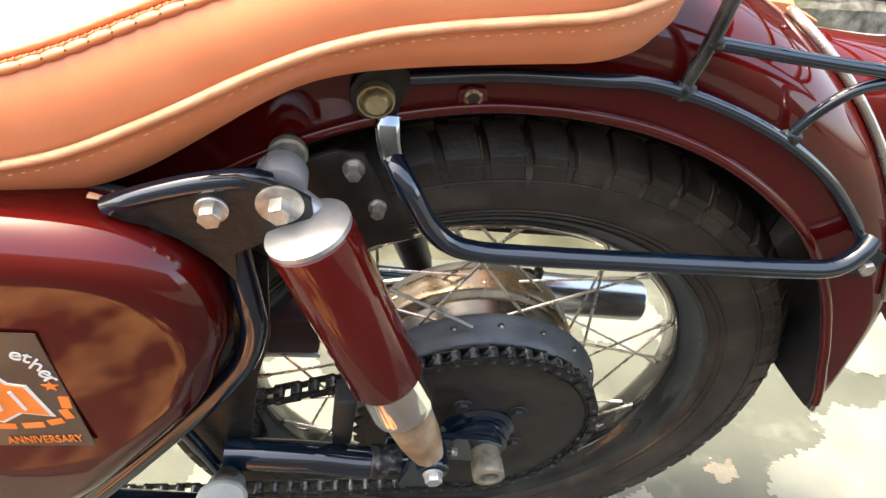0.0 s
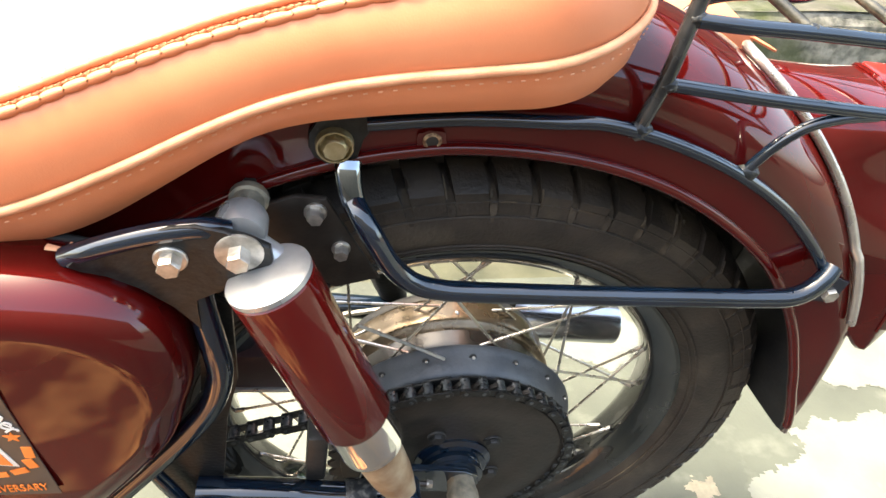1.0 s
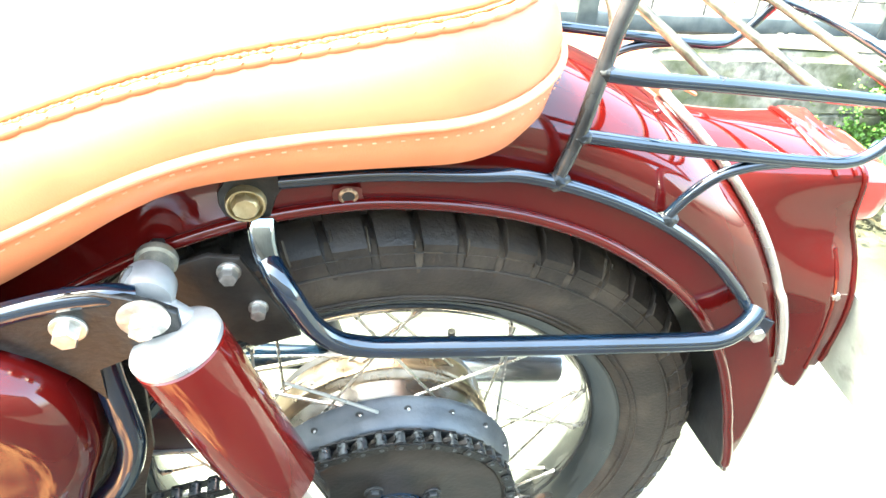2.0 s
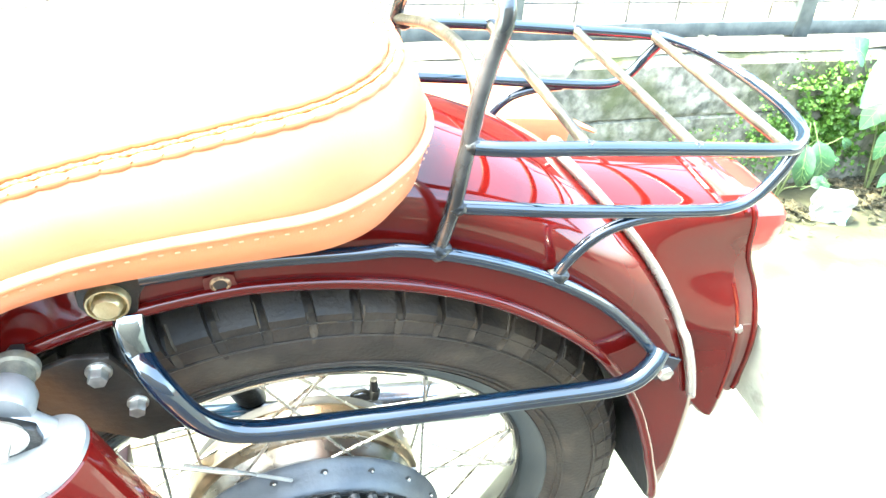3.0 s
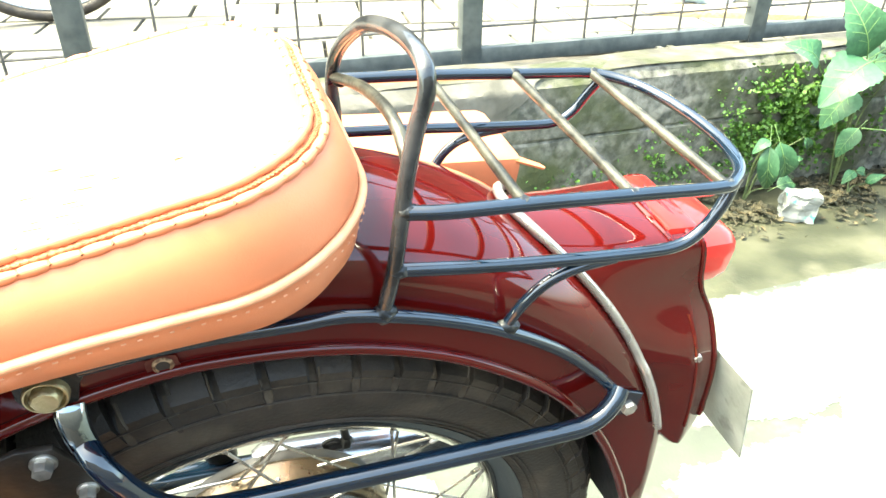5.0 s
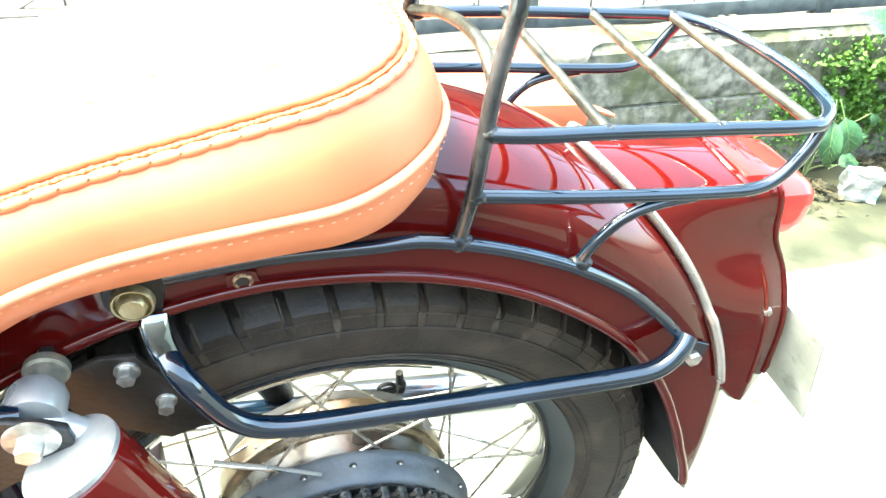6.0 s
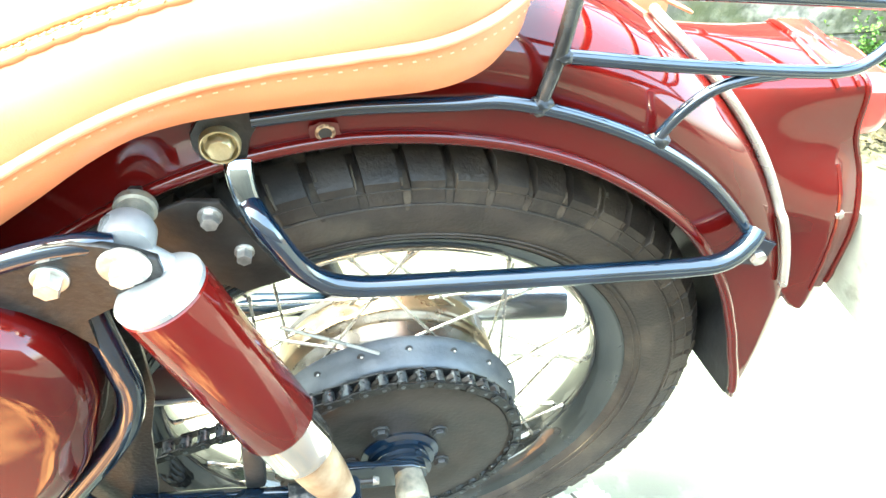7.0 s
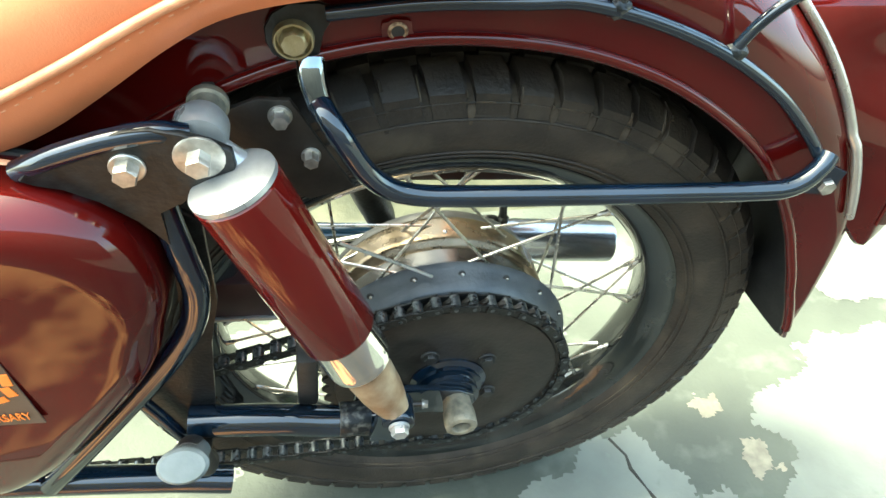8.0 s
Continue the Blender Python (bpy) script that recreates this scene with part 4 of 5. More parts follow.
bm = bmesh.new()
tube(bm, smooth_path([(-0.208, -0.106, 0.600), (-0.204, -0.112, 0.565), (-0.1975, -0.118, 0.530), (-0.1945, -0.119, 0.500), (-0.2020, -0.119, 0.465), (-0.2190, -0.119, 0.432), (-0.2420, -0.119, 0.396), (-0.2700, -0.119, 0.355), (-0.305, -0.119, 0.305), (-0.345, -0.119, 0.250)], 8), 0.0088, 16)
frame_tube = part("frame_tube", bm, BLACK, bike, "black curved frame tube round the side cover")
bm = bmesh.new()   # dark plate added to fill the dark area round the swinging arm's pivot
slab(bm, [(-0.264, 0.352), (-0.212, 0.452), (-0.205, 0.560), (-0.187, 0.548), (-0.186, 0.470), (-0.195, 0.424), (-0.201, 0.347), (-0.2148, 0.252), (-0.228, 0.252)], (1, 0, 0), (0, 0, 1), (0, 1, 0), (0, -0.103, 0), 0.005, 0.001)
part("pivot_plate", bm, LINKS, frame_tube, "black pivot plate")
bm = bmesh.new()
tube(bm, [(-0.254, -0.116, 0.378), (-0.239, -0.116, 0.340), (-0.218, -0.116, 0.282)], 0.0055, 10)
part("stay", bm, BLACK, frame_tube)
bm = bmesh.new()
tube(bm, smooth_path([(-0.45, -0.108, 0.246), (-0.35, -0.110, 0.240), (-0.26, -0.110, 0.228), (-0.200, -0.110, 0.215)], 6), 0.013, 14)
part("lower_rail", bm, BLACK, frame_tube)
# block added to fill the grey area behind the frame tube
bm = bmesh.new()
box(bm, (-0.44, -0.030, 0.246), (-0.240, 0.050, 0.420), 0.008)
part("far_block", bm, DULL, frame_tube, "dull grey block behind the frame tube")
bm = bmesh.new()
tube(bm, smooth_path([(-0.20, 0.09, 0.66), (-0.20, 0.10, 0.50), (-0.24, 0.10, 0.38), (-0.34, 0.10, 0.25)], 6), 0.009, 10)
part("far_stay", bm, BLACK, frame_tube)
bm = bmesh.new()
tube(bm, smooth_path([(-0.40, 0.070, 0.655), (-0.25, 0.072, 0.665), (-0.12, 0.075, 0.665)], 6), 0.011, 10)
tube(bm, smooth_path([(-0.40, -0.040, 0.600), (-0.28, -0.045, 0.615), (-0.18, -0.050, 0.620)], 6), 0.011, 10)
part("seat_rail", bm, BLACK, frame_tube)

# passenger foot peg with a grey cap, and its arm
bm = bmesh.new()
m_peg = towards((-0.213, -0.178, 0.384), (0.05, -0.62, 0.78))
loops = []
for r, h in ((0.80, -0.050), (0.82, -0.010), (1.0, -0.004), (1.0, 0.002), (0.86, 0.0045), (0.30, 0.005), (0.02, 0.005)):
    loops.append([m_peg @ Vector((0.0175 * r * math.cos(2 * math.pi * k / 28), 0.0125 * r * math.sin(2 * math.pi * k / 28), h)) for k in range(28)])
rings(bm, loops)
peg = part("foot_peg", bm, GREYCAP, bike, "folding foot peg with a grey rubber end cap")
bm = bmesh.new()
tube(bm, smooth_path([tuple(m_peg @ Vector((0, 0, -0.026))), tuple(m_peg @ Vector((0, 0, -0.060))), (-0.214, -0.128, 0.285), (-0.216, -0.112, 0.262)], 6), lambda u: 0.0115 - 0.002 * u, 14)
part("peg_arm", bm, BROWNED, peg)

# ---- side cover
SIDE = [(-0.56, 0.592), (-0.45, 0.597), (-0.36, 0.599), (-0.305, 0.599), (-0.268, 0.595), (-0.242, 0.584), (-0.222, 0.565), (-0.211, 0.540), (-0.208, 0.512), (-0.214, 0.485), (-0.224, 0.449), (-0.244, 0.413), (-0.271, 0.374), (-0.304, 0.329), (-0.333, 0.302), (-0.365, 0.287), (-0.45, 0.280), (-0.56, 0.280)]


def build_cover():
    pts = [(v.x, v.z) for v in smooth_path([(x, 0, z) for x, z in SIDE], 4)]
    cx, cz = -0.38, 0.450
    def ring(shrink, y):
        out = []
        for x, z in pts:
            dx, dz = x - cx, z - cz
            l = math.hypot(dx, dz)
            k = (l - shrink) / l
            out.append(Vector((cx + dx * k, y, cz + dz * k)))
        return out
    bm = bmesh.new()
    lv = [(0.012, -0.090), (0.004, -0.095), (0.0, -0.102), (0.0, -0.115), (0.0008, -0.123)]
    R = 0.032
    for k in range(1, 13):
        a = math.pi / 2 * k / 12
        lv.append((R * (1 - math.cos(a)), -0.123 - R * math.sin(a) * 0.95))
    lv += [(0.06, -0.1545), (0.10, -0.156), (0.128, -0.1565)]
    rings(bm, [ring(s, y) for s, y in lv])
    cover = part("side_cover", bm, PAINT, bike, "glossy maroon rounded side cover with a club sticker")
    bm = bmesh.new()
    tube(bm, ring(0.001, -0.0985)[8:-8], 0.003, 8)
    part("rubber_edge", bm, DULL, cover)
    return cover


cover = build_cover()


def text_on(name, body, size, at, parent, mat, tilt=0.0, tall=1.0):
    """Lettering lying on the side cover's face."""
    cu = bpy.data.curves.new(name, "FONT")
    cu.body, cu.size, cu.extrude = body, size, 0.0003
    cu.align_x = "LEFT"
    tmp = bpy.data.objects.new(name, cu)
    scene.collection.objects.link(tmp)
    me = bpy.data.meshes.new_from_object(tmp.evaluated_get(bpy.context.evaluated_depsgraph_get()))
    bpy.data.objects.remove(tmp)
    me.materials.clear()
    me.materials.append(mat)
    ob = new(name, me)
    ob.parent = parent
    ob.matrix_local = Matrix.Translation(at) @ Matrix.Rotation(radians(tilt), 4, "Y") @ Matrix.Rotation(radians(90), 4, "X") @ Matrix.Diagonal((1, tall, 1, 1))
    return ob


def build_decal():
    y = -0.1575
    bm = bmesh.new()
    slab(bm, [(-0.400, 0.536), (-0.3075, 0.536), (-0.2955, 0.418), (-0.430, 0.418)], (1, 0, 0), (0, 0, 1), (0, -1, 0), (0, y + 0.0012, 0), 0.0009)
    d = part("sticker", bm, DECAL, cover, "dark grey club sticker with orange and white print")
    yy = y - 0.0004
    text_on("lettering", "ANNIVERSARY", 0.0071, (-0.3475, yy, 0.4215), cover, ORANGE, -4, 1.65)
    for ch, x, z, tilt in (("e", -0.3262, 0.5145, 16), ("t", -0.3203, 0.5125, 26), ("h", -0.3180, 0.5065, 34), ("e", -0.3150, 0.5000, 42), ("r", -0.3125, 0.4945, 48)):
        text_on("lettering", ch, 0.0155, (x, yy, z), cover, WHITE, tilt)
    b = bmesh.new()
    slab(b, [((0.0022 if k % 2 else 0.0052) * math.sin(math.pi * k / 5), (0.0022 if k % 2 else 0.0052) * math.cos(math.pi * k / 5)) for k in range(10)], (1, 0, 0), (0, 0, 1), (0, -1, 0), (-0.3095, yy + 0.0006, 0.4872), 0.0006)
    part("star", b, ORANGE, cover)
    for (x, z, w, h, a, mm) in ((-0.3045, 0.4700, 0.006, 0.012, 0, ORANGE), (-0.3060, 0.4570, 0.006, 0.010, -15, ORANGE), (-0.3140, 0.4480, 0.010, 0.0055, -20, ORANGE), (-0.3280, 0.4435, 0.013, 0.0055, -8, ORANGE), (-0.3460, 0.4420, 0.015, 0.0055, 0, ORANGE)):
        b = bmesh.new()
        c, s = math.cos(radians(-a)), math.sin(radians(-a))
        quad = [(x + c * u * w / 2 - s * v * h / 2, z + s * u * w / 2 + c * v * h / 2) for u, v in ((-1, -1), (1, -1), (1, 1), (-1, 1))]
        slab(b, quad, (1, 0, 0), (0, 0, 1), (0, -1, 0), (0, yy + 0.0006, 0), 0.0006)
        part("print_bar", b, mm, cover)
    for grow, mm, dy in ((0.003, WHITE, 0.0), (0.0, ORANGE, 0.0005)):   # plain emblem: a stepped shield
        b = bmesh.new()
        base = [(-0.385, 0.500), (-0.340, 0.498), (-0.334, 0.488), (-0.325, 0.486), (-0.316, 0.456), (-0.333, 0.459), (-0.345, 0.449), (-0.362, 0.456), (-0.385, 0.450)]
        cx, cz = -0.352, 0.475
        poly = [(x + (x - cx) / 0.035 * grow, z + (z - cz) / 0.028 * grow) for x, z in base]
        slab(b, poly, (1, 0, 0), (0, 0, 1), (0, -1, 0), (0, yy + 0.0006 - dy, 0), 0.0005)
        part("emblem", b, mm, cover)
    for pts in ([(-0.368, 0.492), (-0.368, 0.462)], [(-0.368, 0.492), (-0.356, 0.470), (-0.344, 0.490), (-0.342, 0.462)], [(-0.333, 0.482), (-0.328, 0.463)]):
        b = bmesh.new()
        tube(b, [(x, yy - 0.0006, z) for x, z in pts], 0.0011, 6)
        part("emblem_line", b, WHITE, cover)


build_decal()

# ---- seat
SEAT_B = [(-0.60, 0.580), (-0.40, 0.585), (-0.335, 0.586), (-0.301, 0.592), (-0.262, 0.606), (-0.216, 0.641), (-0.181, 0.670), (-0.154, 0.684), (-0.105, 0.694), (-0.048, 0.702), (0.01, 0.709), (0.06, 0.716)]
SEAT_P = [(-0.60, 0.618), (-0.40, 0.618), (-0.335, 0.616), (-0.292, 0.628), (-0.238, 0.658), (-0.184, 0.693), (-0.147, 0.711), (-0.109, 0.722), (-0.057, 0.731), (-0.018, 0.738), (0.01, 0.746), (0.06, 0.758)]
SEAT_S = [(-0.60, 0.668), (-0.40, 0.657), (-0.335, 0.661), (-0.290, 0.678), (-0.236, 0.707), (-0.185, 0.732), (-0.133, 0.752), (-0.060, 0.772), (-0.010, 0.784), (0.03, 0.790), (0.06, 0.794)]
SEAT_END, SEAT_W, SEAT_R = 0.043, 0.116, 0.078


def soft_table(table, x):
    return sum(lerp_table(table, x + d) for d in (-0.018, -0.009, 0, 0.009, 0.018)) / 5


def seat_plan(inset, n=150):
    """The seat's outline seen from above, near side, rear and far side."""
    w, e = SEAT_W - inset, SEAT_END - inset
    r = min(max(SEAT_R - inset, 0.004), w)
    out = []
    for k in range(n):
        x = -0.56 + (e - r + 0.56) * k / n
        out.append((x, -w))
    for k in range(41):
        a = -math.pi / 2 + math.pi / 2 * k / 40
        out.append((e - r + r * math.cos(a), -w + r + r * math.sin(a)))
    return out + [(x, -y) for x, y in out[::-1]]


def seat_ring(inset, z_of, n=150):
    lean = 0.013 * min(1.2, max(0.0, (z_of(0.03, 0) - 0.722) / 0.06))   # the rear face leans forward
    out = []
    for x, y in seat_plan(inset, n):
        u = min(1.0, max(0.0, (x + 0.12) / 0.14))
        out.append(Vector((x - lean * u * u * (3 - 2 * u), y, z_of(x, y))))
    return out


def build_seat():
    zb, zp, zs = (lambda x, y: soft_table(SEAT_B, x)), (lambda x, y: soft_table(SEAT_P, x)), (lambda x, y: soft_table(SEAT_S, x))
    mix = lambda a, b, u, up=0.0: (lambda x, y: a(x, y) * (1 - u) + b(x, y) * u + up)
    levels = [(0.030, mix(zb, zp, 0.0, 0.004)), (0.014, zb), (0.006, mix(zb, zp, 0.35)), (0.0015, mix(zb, zp, 0.75)), (0.0022, mix(zb, zp, 0.97)),
              (0.0015, mix(zp, zs, 0.06)), (0.0005, mix(zp, zs, 0.25)), (0.003, mix(zp, zs, 0.55)), (0.0075, mix(zp, zs, 0.82)), (0.0115, mix(zp, zs, 0.95)), (0.0150, mix(zp, zs, 1.0, -0.0008)),
              (0.0190, mix(zp, zs, 1.0, 0.0026)), (0.026, mix(zp, zs, 1.0, 0.0056)), (0.038, mix(zp, zs, 1.0, 0.0095)), (0.055, mix(zp, zs, 1.0, 0.0125)), (0.080, mix(zp, zs, 1.0, 0.0140)), (0.113, mix(zp, zs, 1.0, 0.0145))]
    bm = bmesh.new()
    loops = [seat_ring(i, z) for i, z in levels]
    made = rings(bm, loops, cap=False)
    for ring in (made[0], made[-1]):   # close across, near side to far side
        q = len(ring)
        for k in range(q // 2 - 1):
            if ring[k] is not ring[q - 2 - k]:
                bm.faces.new((ring[k], ring[k + 1], ring[q - 2 - k], ring[q - 1 - k]))
    seat = part("seat", bm, LEATHER, bike, "tan leather dual seat with piping and double stitching")
    bm = bmesh.new()
    tube(bm, [v for v in seat_ring(-0.0004, mix(zb, zp, 1.0))], 0.0027, 10)
    part("piping", bm, PIPING, seat, "paler leather piping")
    # thin dark line: shade in the crease above the piping, as colour
    bm = bmesh.new()
    tube(bm, seat_ring(0.0004, mix(zp, zs, 0.045)), 0.0008, 6)
    part("crease", bm, THREAD, seat)
    # seam: two puffed strips with a sunk line between, and dark ticks on their outer sides
    for ins, up in ((0.0118, -0.0014), (0.0192, 0.0032)):
        path = seat_ring(ins, mix(zp, zs, 1.0, up))
        dd = [0.0]
        for a, b in zip(path, path[1:]):
            dd.append(dd[-1] + (b - a).length)
        L = dd[-1]
        fine, want, i = [], 0.0, 0
        while want < L:
            while i < len(path) - 2 and dd[i + 1] < want:
                i += 1
            u = (want - dd[i]) / max(dd[i + 1] - dd[i], 1e-9)
            fine.append(path[i].lerp(path[i + 1], u))
            want += 0.0014
        bm = bmesh.new()
        tube(bm, fine, lambda u: 0.0017 + 0.0011 * abs(math.sin(math.pi * u * L / 0.0125)) ** 0.5, 10)
        part("seam_strip", bm, LEATHER, seat)
        bm = bmesh.new()   # a sunk stitch at every notch, dark to paint the notch's shade
        for k in range(1, int(L / 0.0125)):
            j = min(len(fine) - 2, int(round(k * 0.0125 / 0.0014)))
            q, d = fine[j], (fine[j + 1] - fine[j]).normalized()
            w = d.cross(Vector((0, 0, 1))).normalized() * (1 if ins < 0.015 else -1)
            tube(bm, [q + w * 0.0002 + Vector((0, 0, 0.0019)), q + w * 0.0021 + d * 0.0008 + Vector((0, 0, 0.0010))], 0.0009, 5)
        tagged(part("stitching", bm, THREAD, seat, "brown stitching, coloured dark for the shade in the notches"), kind="stuff")
    path = seat_ring(0.0154, mix(zp, zs, 1.0, 0.0006))   # sunk seam line with its slanting stitches
    bm = bmesh.new()
    tube(bm, path, 0.0009, 6)
    part("seam_line", bm, THREAD, seat)
    bm = bmesh.new()
    for p, q in zip(path, path[1:]):
        k = max(1, round((q - p).length / 0.0052))
        for i in range(k):
            v = p.lerp(q, i / k)
            w = (q - p).normalized().cross(Vector((0, 0, 1)))
            tube(bm, [v - w * 0.0016 + Vector((0, 0, 0.0006)), v + w * 0.0016 + (q - p).normalized() * 0.0022 + Vector((0, 0, 0.0012))], 0.0005, 5)
    tagged(part("stitching", bm, SEAMTHREAD, seat), kind="stuff")
    rng = random.Random(11)   # worn ticks in the leather of the top
    bm = bmesh.new()
    for k in range(18):
        x, y = -0.105 + rng.gauss(0, 0.020), -0.100 + 0.030 * rng.random() ** 1.5 - 0.002 + rng.uniform(0, 0.02)
        z = zs(x, y) + 0.0100 + 0.0030 * min(1, (0.116 - abs(y)) / 0.05)
        w = rng.uniform(0.0015, 0.0045)
        tube(bm, [(x - w, y, z), (x, y + 0.0003, z + 0.0004), (x + w, y + 0.0006, z + w * 0.25)], 0.00032, 5)
    tagged(part("scuff", bm, THREAD, seat, "small dark nicks in the leather"), kind="stuff")
    for x, y, z, dx, dz in ((-0.268, -0.112, 0.6035, 0.020, -0.004), (-0.258, -0.116, 0.6030, 0.010, -0.009), (-0.251, -0.118, 0.6040, 0.006, -0.010), (-0.280, -0.112, 0.6015, 0.022, -0.001), (-0.325, -0.113, 0.5960, 0.009, -0.012), (-0.330, -0.113, 0.5965, 0.014, -0.005)):   # frayed shreds of the torn lower edge
        bm = bmesh.new()
        tube(bm, [(x, y, z), (x + dx * 0.5, y - 0.002, z + dz * 0.3), (x + dx, y - 0.001, z + dz)], lambda u: 0.0022 * (1 - u) + 0.0004, 6, flat=(1.0, 0.5))
        part("frayed_shred", bm, PIPING, seat, "frayed shred of torn leather")
    bm = bmesh.new()   # black base pan under the seat
    made = rings(bm, [seat_ring(0.034, mix(zb, zp, 0.0, -0.006)), seat_ring(0.030, mix(zb, zp, 0.0, 0.006))], cap=False)
    for ring in made:
        q = len(ring)
        for k in range(q // 2 - 1):
            bm.faces.new((ring[k], ring[k + 1], ring[q - 2 - k], ring[q - 1 - k]))
    part("seat_pan", bm, DULL, seat)
    # stitched thread along the lower welt
    bm = bmesh.new()
    path = seat_ring(-0.0006, mix(zb, zp, 0.80))
    for k in range(2, len(path) - 3, 2):
        a, b = path[k], path[k + 1]
        if (b - a).length > 0.001:
            tube(bm, [a, a.lerp(b, 0.6)], 0.0004, 5)
    tagged(part("stitching", bm, PIPING, seat), kind="stuff")
    return seat


seat = build_seat()

# ---- exhaust silencer on the far side
bm = bmesh.new()
lathe(bm, [(0.0, 0.236), (0.018, 0.238), (0.0242, 0.248), (0.0245, 0.300), (0.0242, 0.471), (0.0232, 0.4735), (0.0210, 0.4735), (0.0205, 0.4725), (0.0190, 0.466), (0.0190, 0.43), (0, 0.43)], towards((-0.255, 0.112, 0.318), (1, -0.02, -0.03)), 36)
part("silencer", bm, SATIN, bike, "chromed exhaust silencer with an open end")
# brake stay and lever at the far hub
bm = bmesh.new()
tube(bm, smooth_path([(0.0, 0.070, 0.335), (0.040, 0.076, 0.352), (0.0590, 0.077, 0.3600), (0.0725, 0.077, 0.3640), (0.0705, 0.077, 0.3880)], 5), 0.0042, 8)
tube(bm, [(0.0590 + 0.0085 * math.cos(k * math.pi / 8), 0.077, 0.3665 + 0.0052 * math.sin(k * math.pi / 8)) for k in range(16)], 0.0022, 8, closed=True)
lathe(bm, [(0, 0), (0.0062, 0.0), (0.0066, 0.002), (0.0066, 0.010), (0.0050, 0.012), (0, 0.0125)], towards((0.0735, 0.077, 0.3600), (0, 0, 1)), 6)
part("brake_lever", bm, DULL, bike, "black brake lever with a ring and a nut")
bm = bmesh.new()   # the other shock absorber, on the far side of the wheel
m_far = towards((-0.164, 0.122, 0.605), (0.119, 0.0, -0.280))
lathe(bm, [(0.0, 0.012), (0.0245, 0.012), (0.0258, 0.0135), (0.0258, 0.144), (0.018, 0.145)], m_far, 32)
far_shock = part("far_shock_absorber", bm, MAROON_LIT, bike, "maroon shock absorber on the other side of the wheel")
bm = bmesh.new()
lathe(bm, [(0.0, 0.142), (0.0232, 0.143), (0.0232, 0.180), (0.0190, 0.182), (0.0180, 0.262), (0.0165, 0.296), (0.0130, 0.312), (0.0, 0.314)], m_far, 24)
part("lower_tube", bm, LINKS, far_shock, "plain black lower tube")
bm = bmesh.new()
tube(bm, [(-0.42, 0.075, 0.300), (-0.2, 0.074, 0.318), (0.005, 0.070, 0.372)], 0.0028, 8)
part("brake_rod", bm, STEEL, bike)
# added box: fills an unidentified dark maroon area beyond the wheel
bm = bmesh.new()
box(bm, (-0.040, 0.100, 0.398), (0.140, 0.160, 0.462), 0.006)
part("far_side_box", bm, PLUM, bike, "dull maroon box added on the far flank")
bm = bmesh.new()
box(bm, (-0.235, -0.030, 0.356), (-0.150, 0.030, 0.402), 0.004)
carrier = part("inner_box", bm, PLUM, bike, "small dark maroon box behind the frame")
bm = bmesh.new()
box(bm, (-0.236, -0.0325, 0.3545), (-0.149, -0.0285, 0.3590), 0.001)
part("bright_edge", bm, STRIP, carrier)


# ---------------------------------------------------------------- saddle bag hung on the far side
def build_bag():
    bag = tagged(new("saddle_bag"), "tan leather saddle bag hung beside the luggage rack", "bag")
    bag.matrix_world = BIKE
    bm = bmesh.new()
    box(bm, (0.030, 0.100, 0.470), (0.212, 0.185, 0.660), 0.014)
    part("pouch", bm, LEATHER, bag)
    bm = bmesh.new()
    box(bm, (0.024, 0.094, 0.640), (0.218, 0.192, 0.676), 0.010)
    part("flap", bm, LEATHER, bag, "smooth tan leather flap")
    bm = bmesh.new()
    slab(bm, [(0.0, -0.006), (0.030, -0.004), (0.034, 0.0), (0.030, 0.004), (0.0, 0.006)], (1, 0, -0.35), (0, 1, 0), (0, 0, 1), (0.210, 0.102, 0.670), 0.002, 0.0005)
    part("strap_end", bm, LEATHER, bag)
    return bag


build_bag()


# ---------------------------------------------------------------- yard
def grid_sheet(lo, hi, nx, ny, z, rough=0.0, seed=0.0):
    bm = bmesh.new()
    vs = []
    for j in range(ny + 1):
        row = []
        for i in range(nx + 1):
            x, y = lo[0] + (hi[0] - lo[0]) * i / nx, lo[1] + (hi[1] - lo[1]) * j / ny
            row.append(bm.verts.new((x, y, z + rough * noise.noise((x * 3, y * 3, seed)))))
        vs.append(row)
    for j in range(ny):
        for i in range(nx):
            bm.faces.new((vs[j][i], vs[j][i + 1], vs[j + 1][i + 1], vs[j + 1][i]))
    return bm


bm = grid_sheet((-120, -120), (120, 120), 24, 24, -0.09)
thing("ground", bm, SOIL, "bare damp soil reaching to the horizon", "ground", kind="structure")
bm = bmesh.new()
box(bm, (-6, -4.0, -0.10), (6, 0.53, 0.0), 0.006)
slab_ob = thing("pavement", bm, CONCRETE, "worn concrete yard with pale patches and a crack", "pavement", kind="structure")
bm = bmesh.new()
tube(bm, [(0.274, -0.006, -0.0006), (0.288, -0.035, -0.0006), (0.287, -0.055, -0.0006), (0.297, -0.085, -0.0006), (0.303, -0.105, -0.0006), (0.309, -0.13, -0.0006), (0.302, -0.17, -0.0006), (0.30, -0.20, -0.0006), (0.318, -0.24, -0.0006), (0.33, -0.30, -0.0006)], lambda u: 0.0030 + 0.0012 * math.sin(u * 31), 6)
part("crack", bm, CRACK, slab_ob)


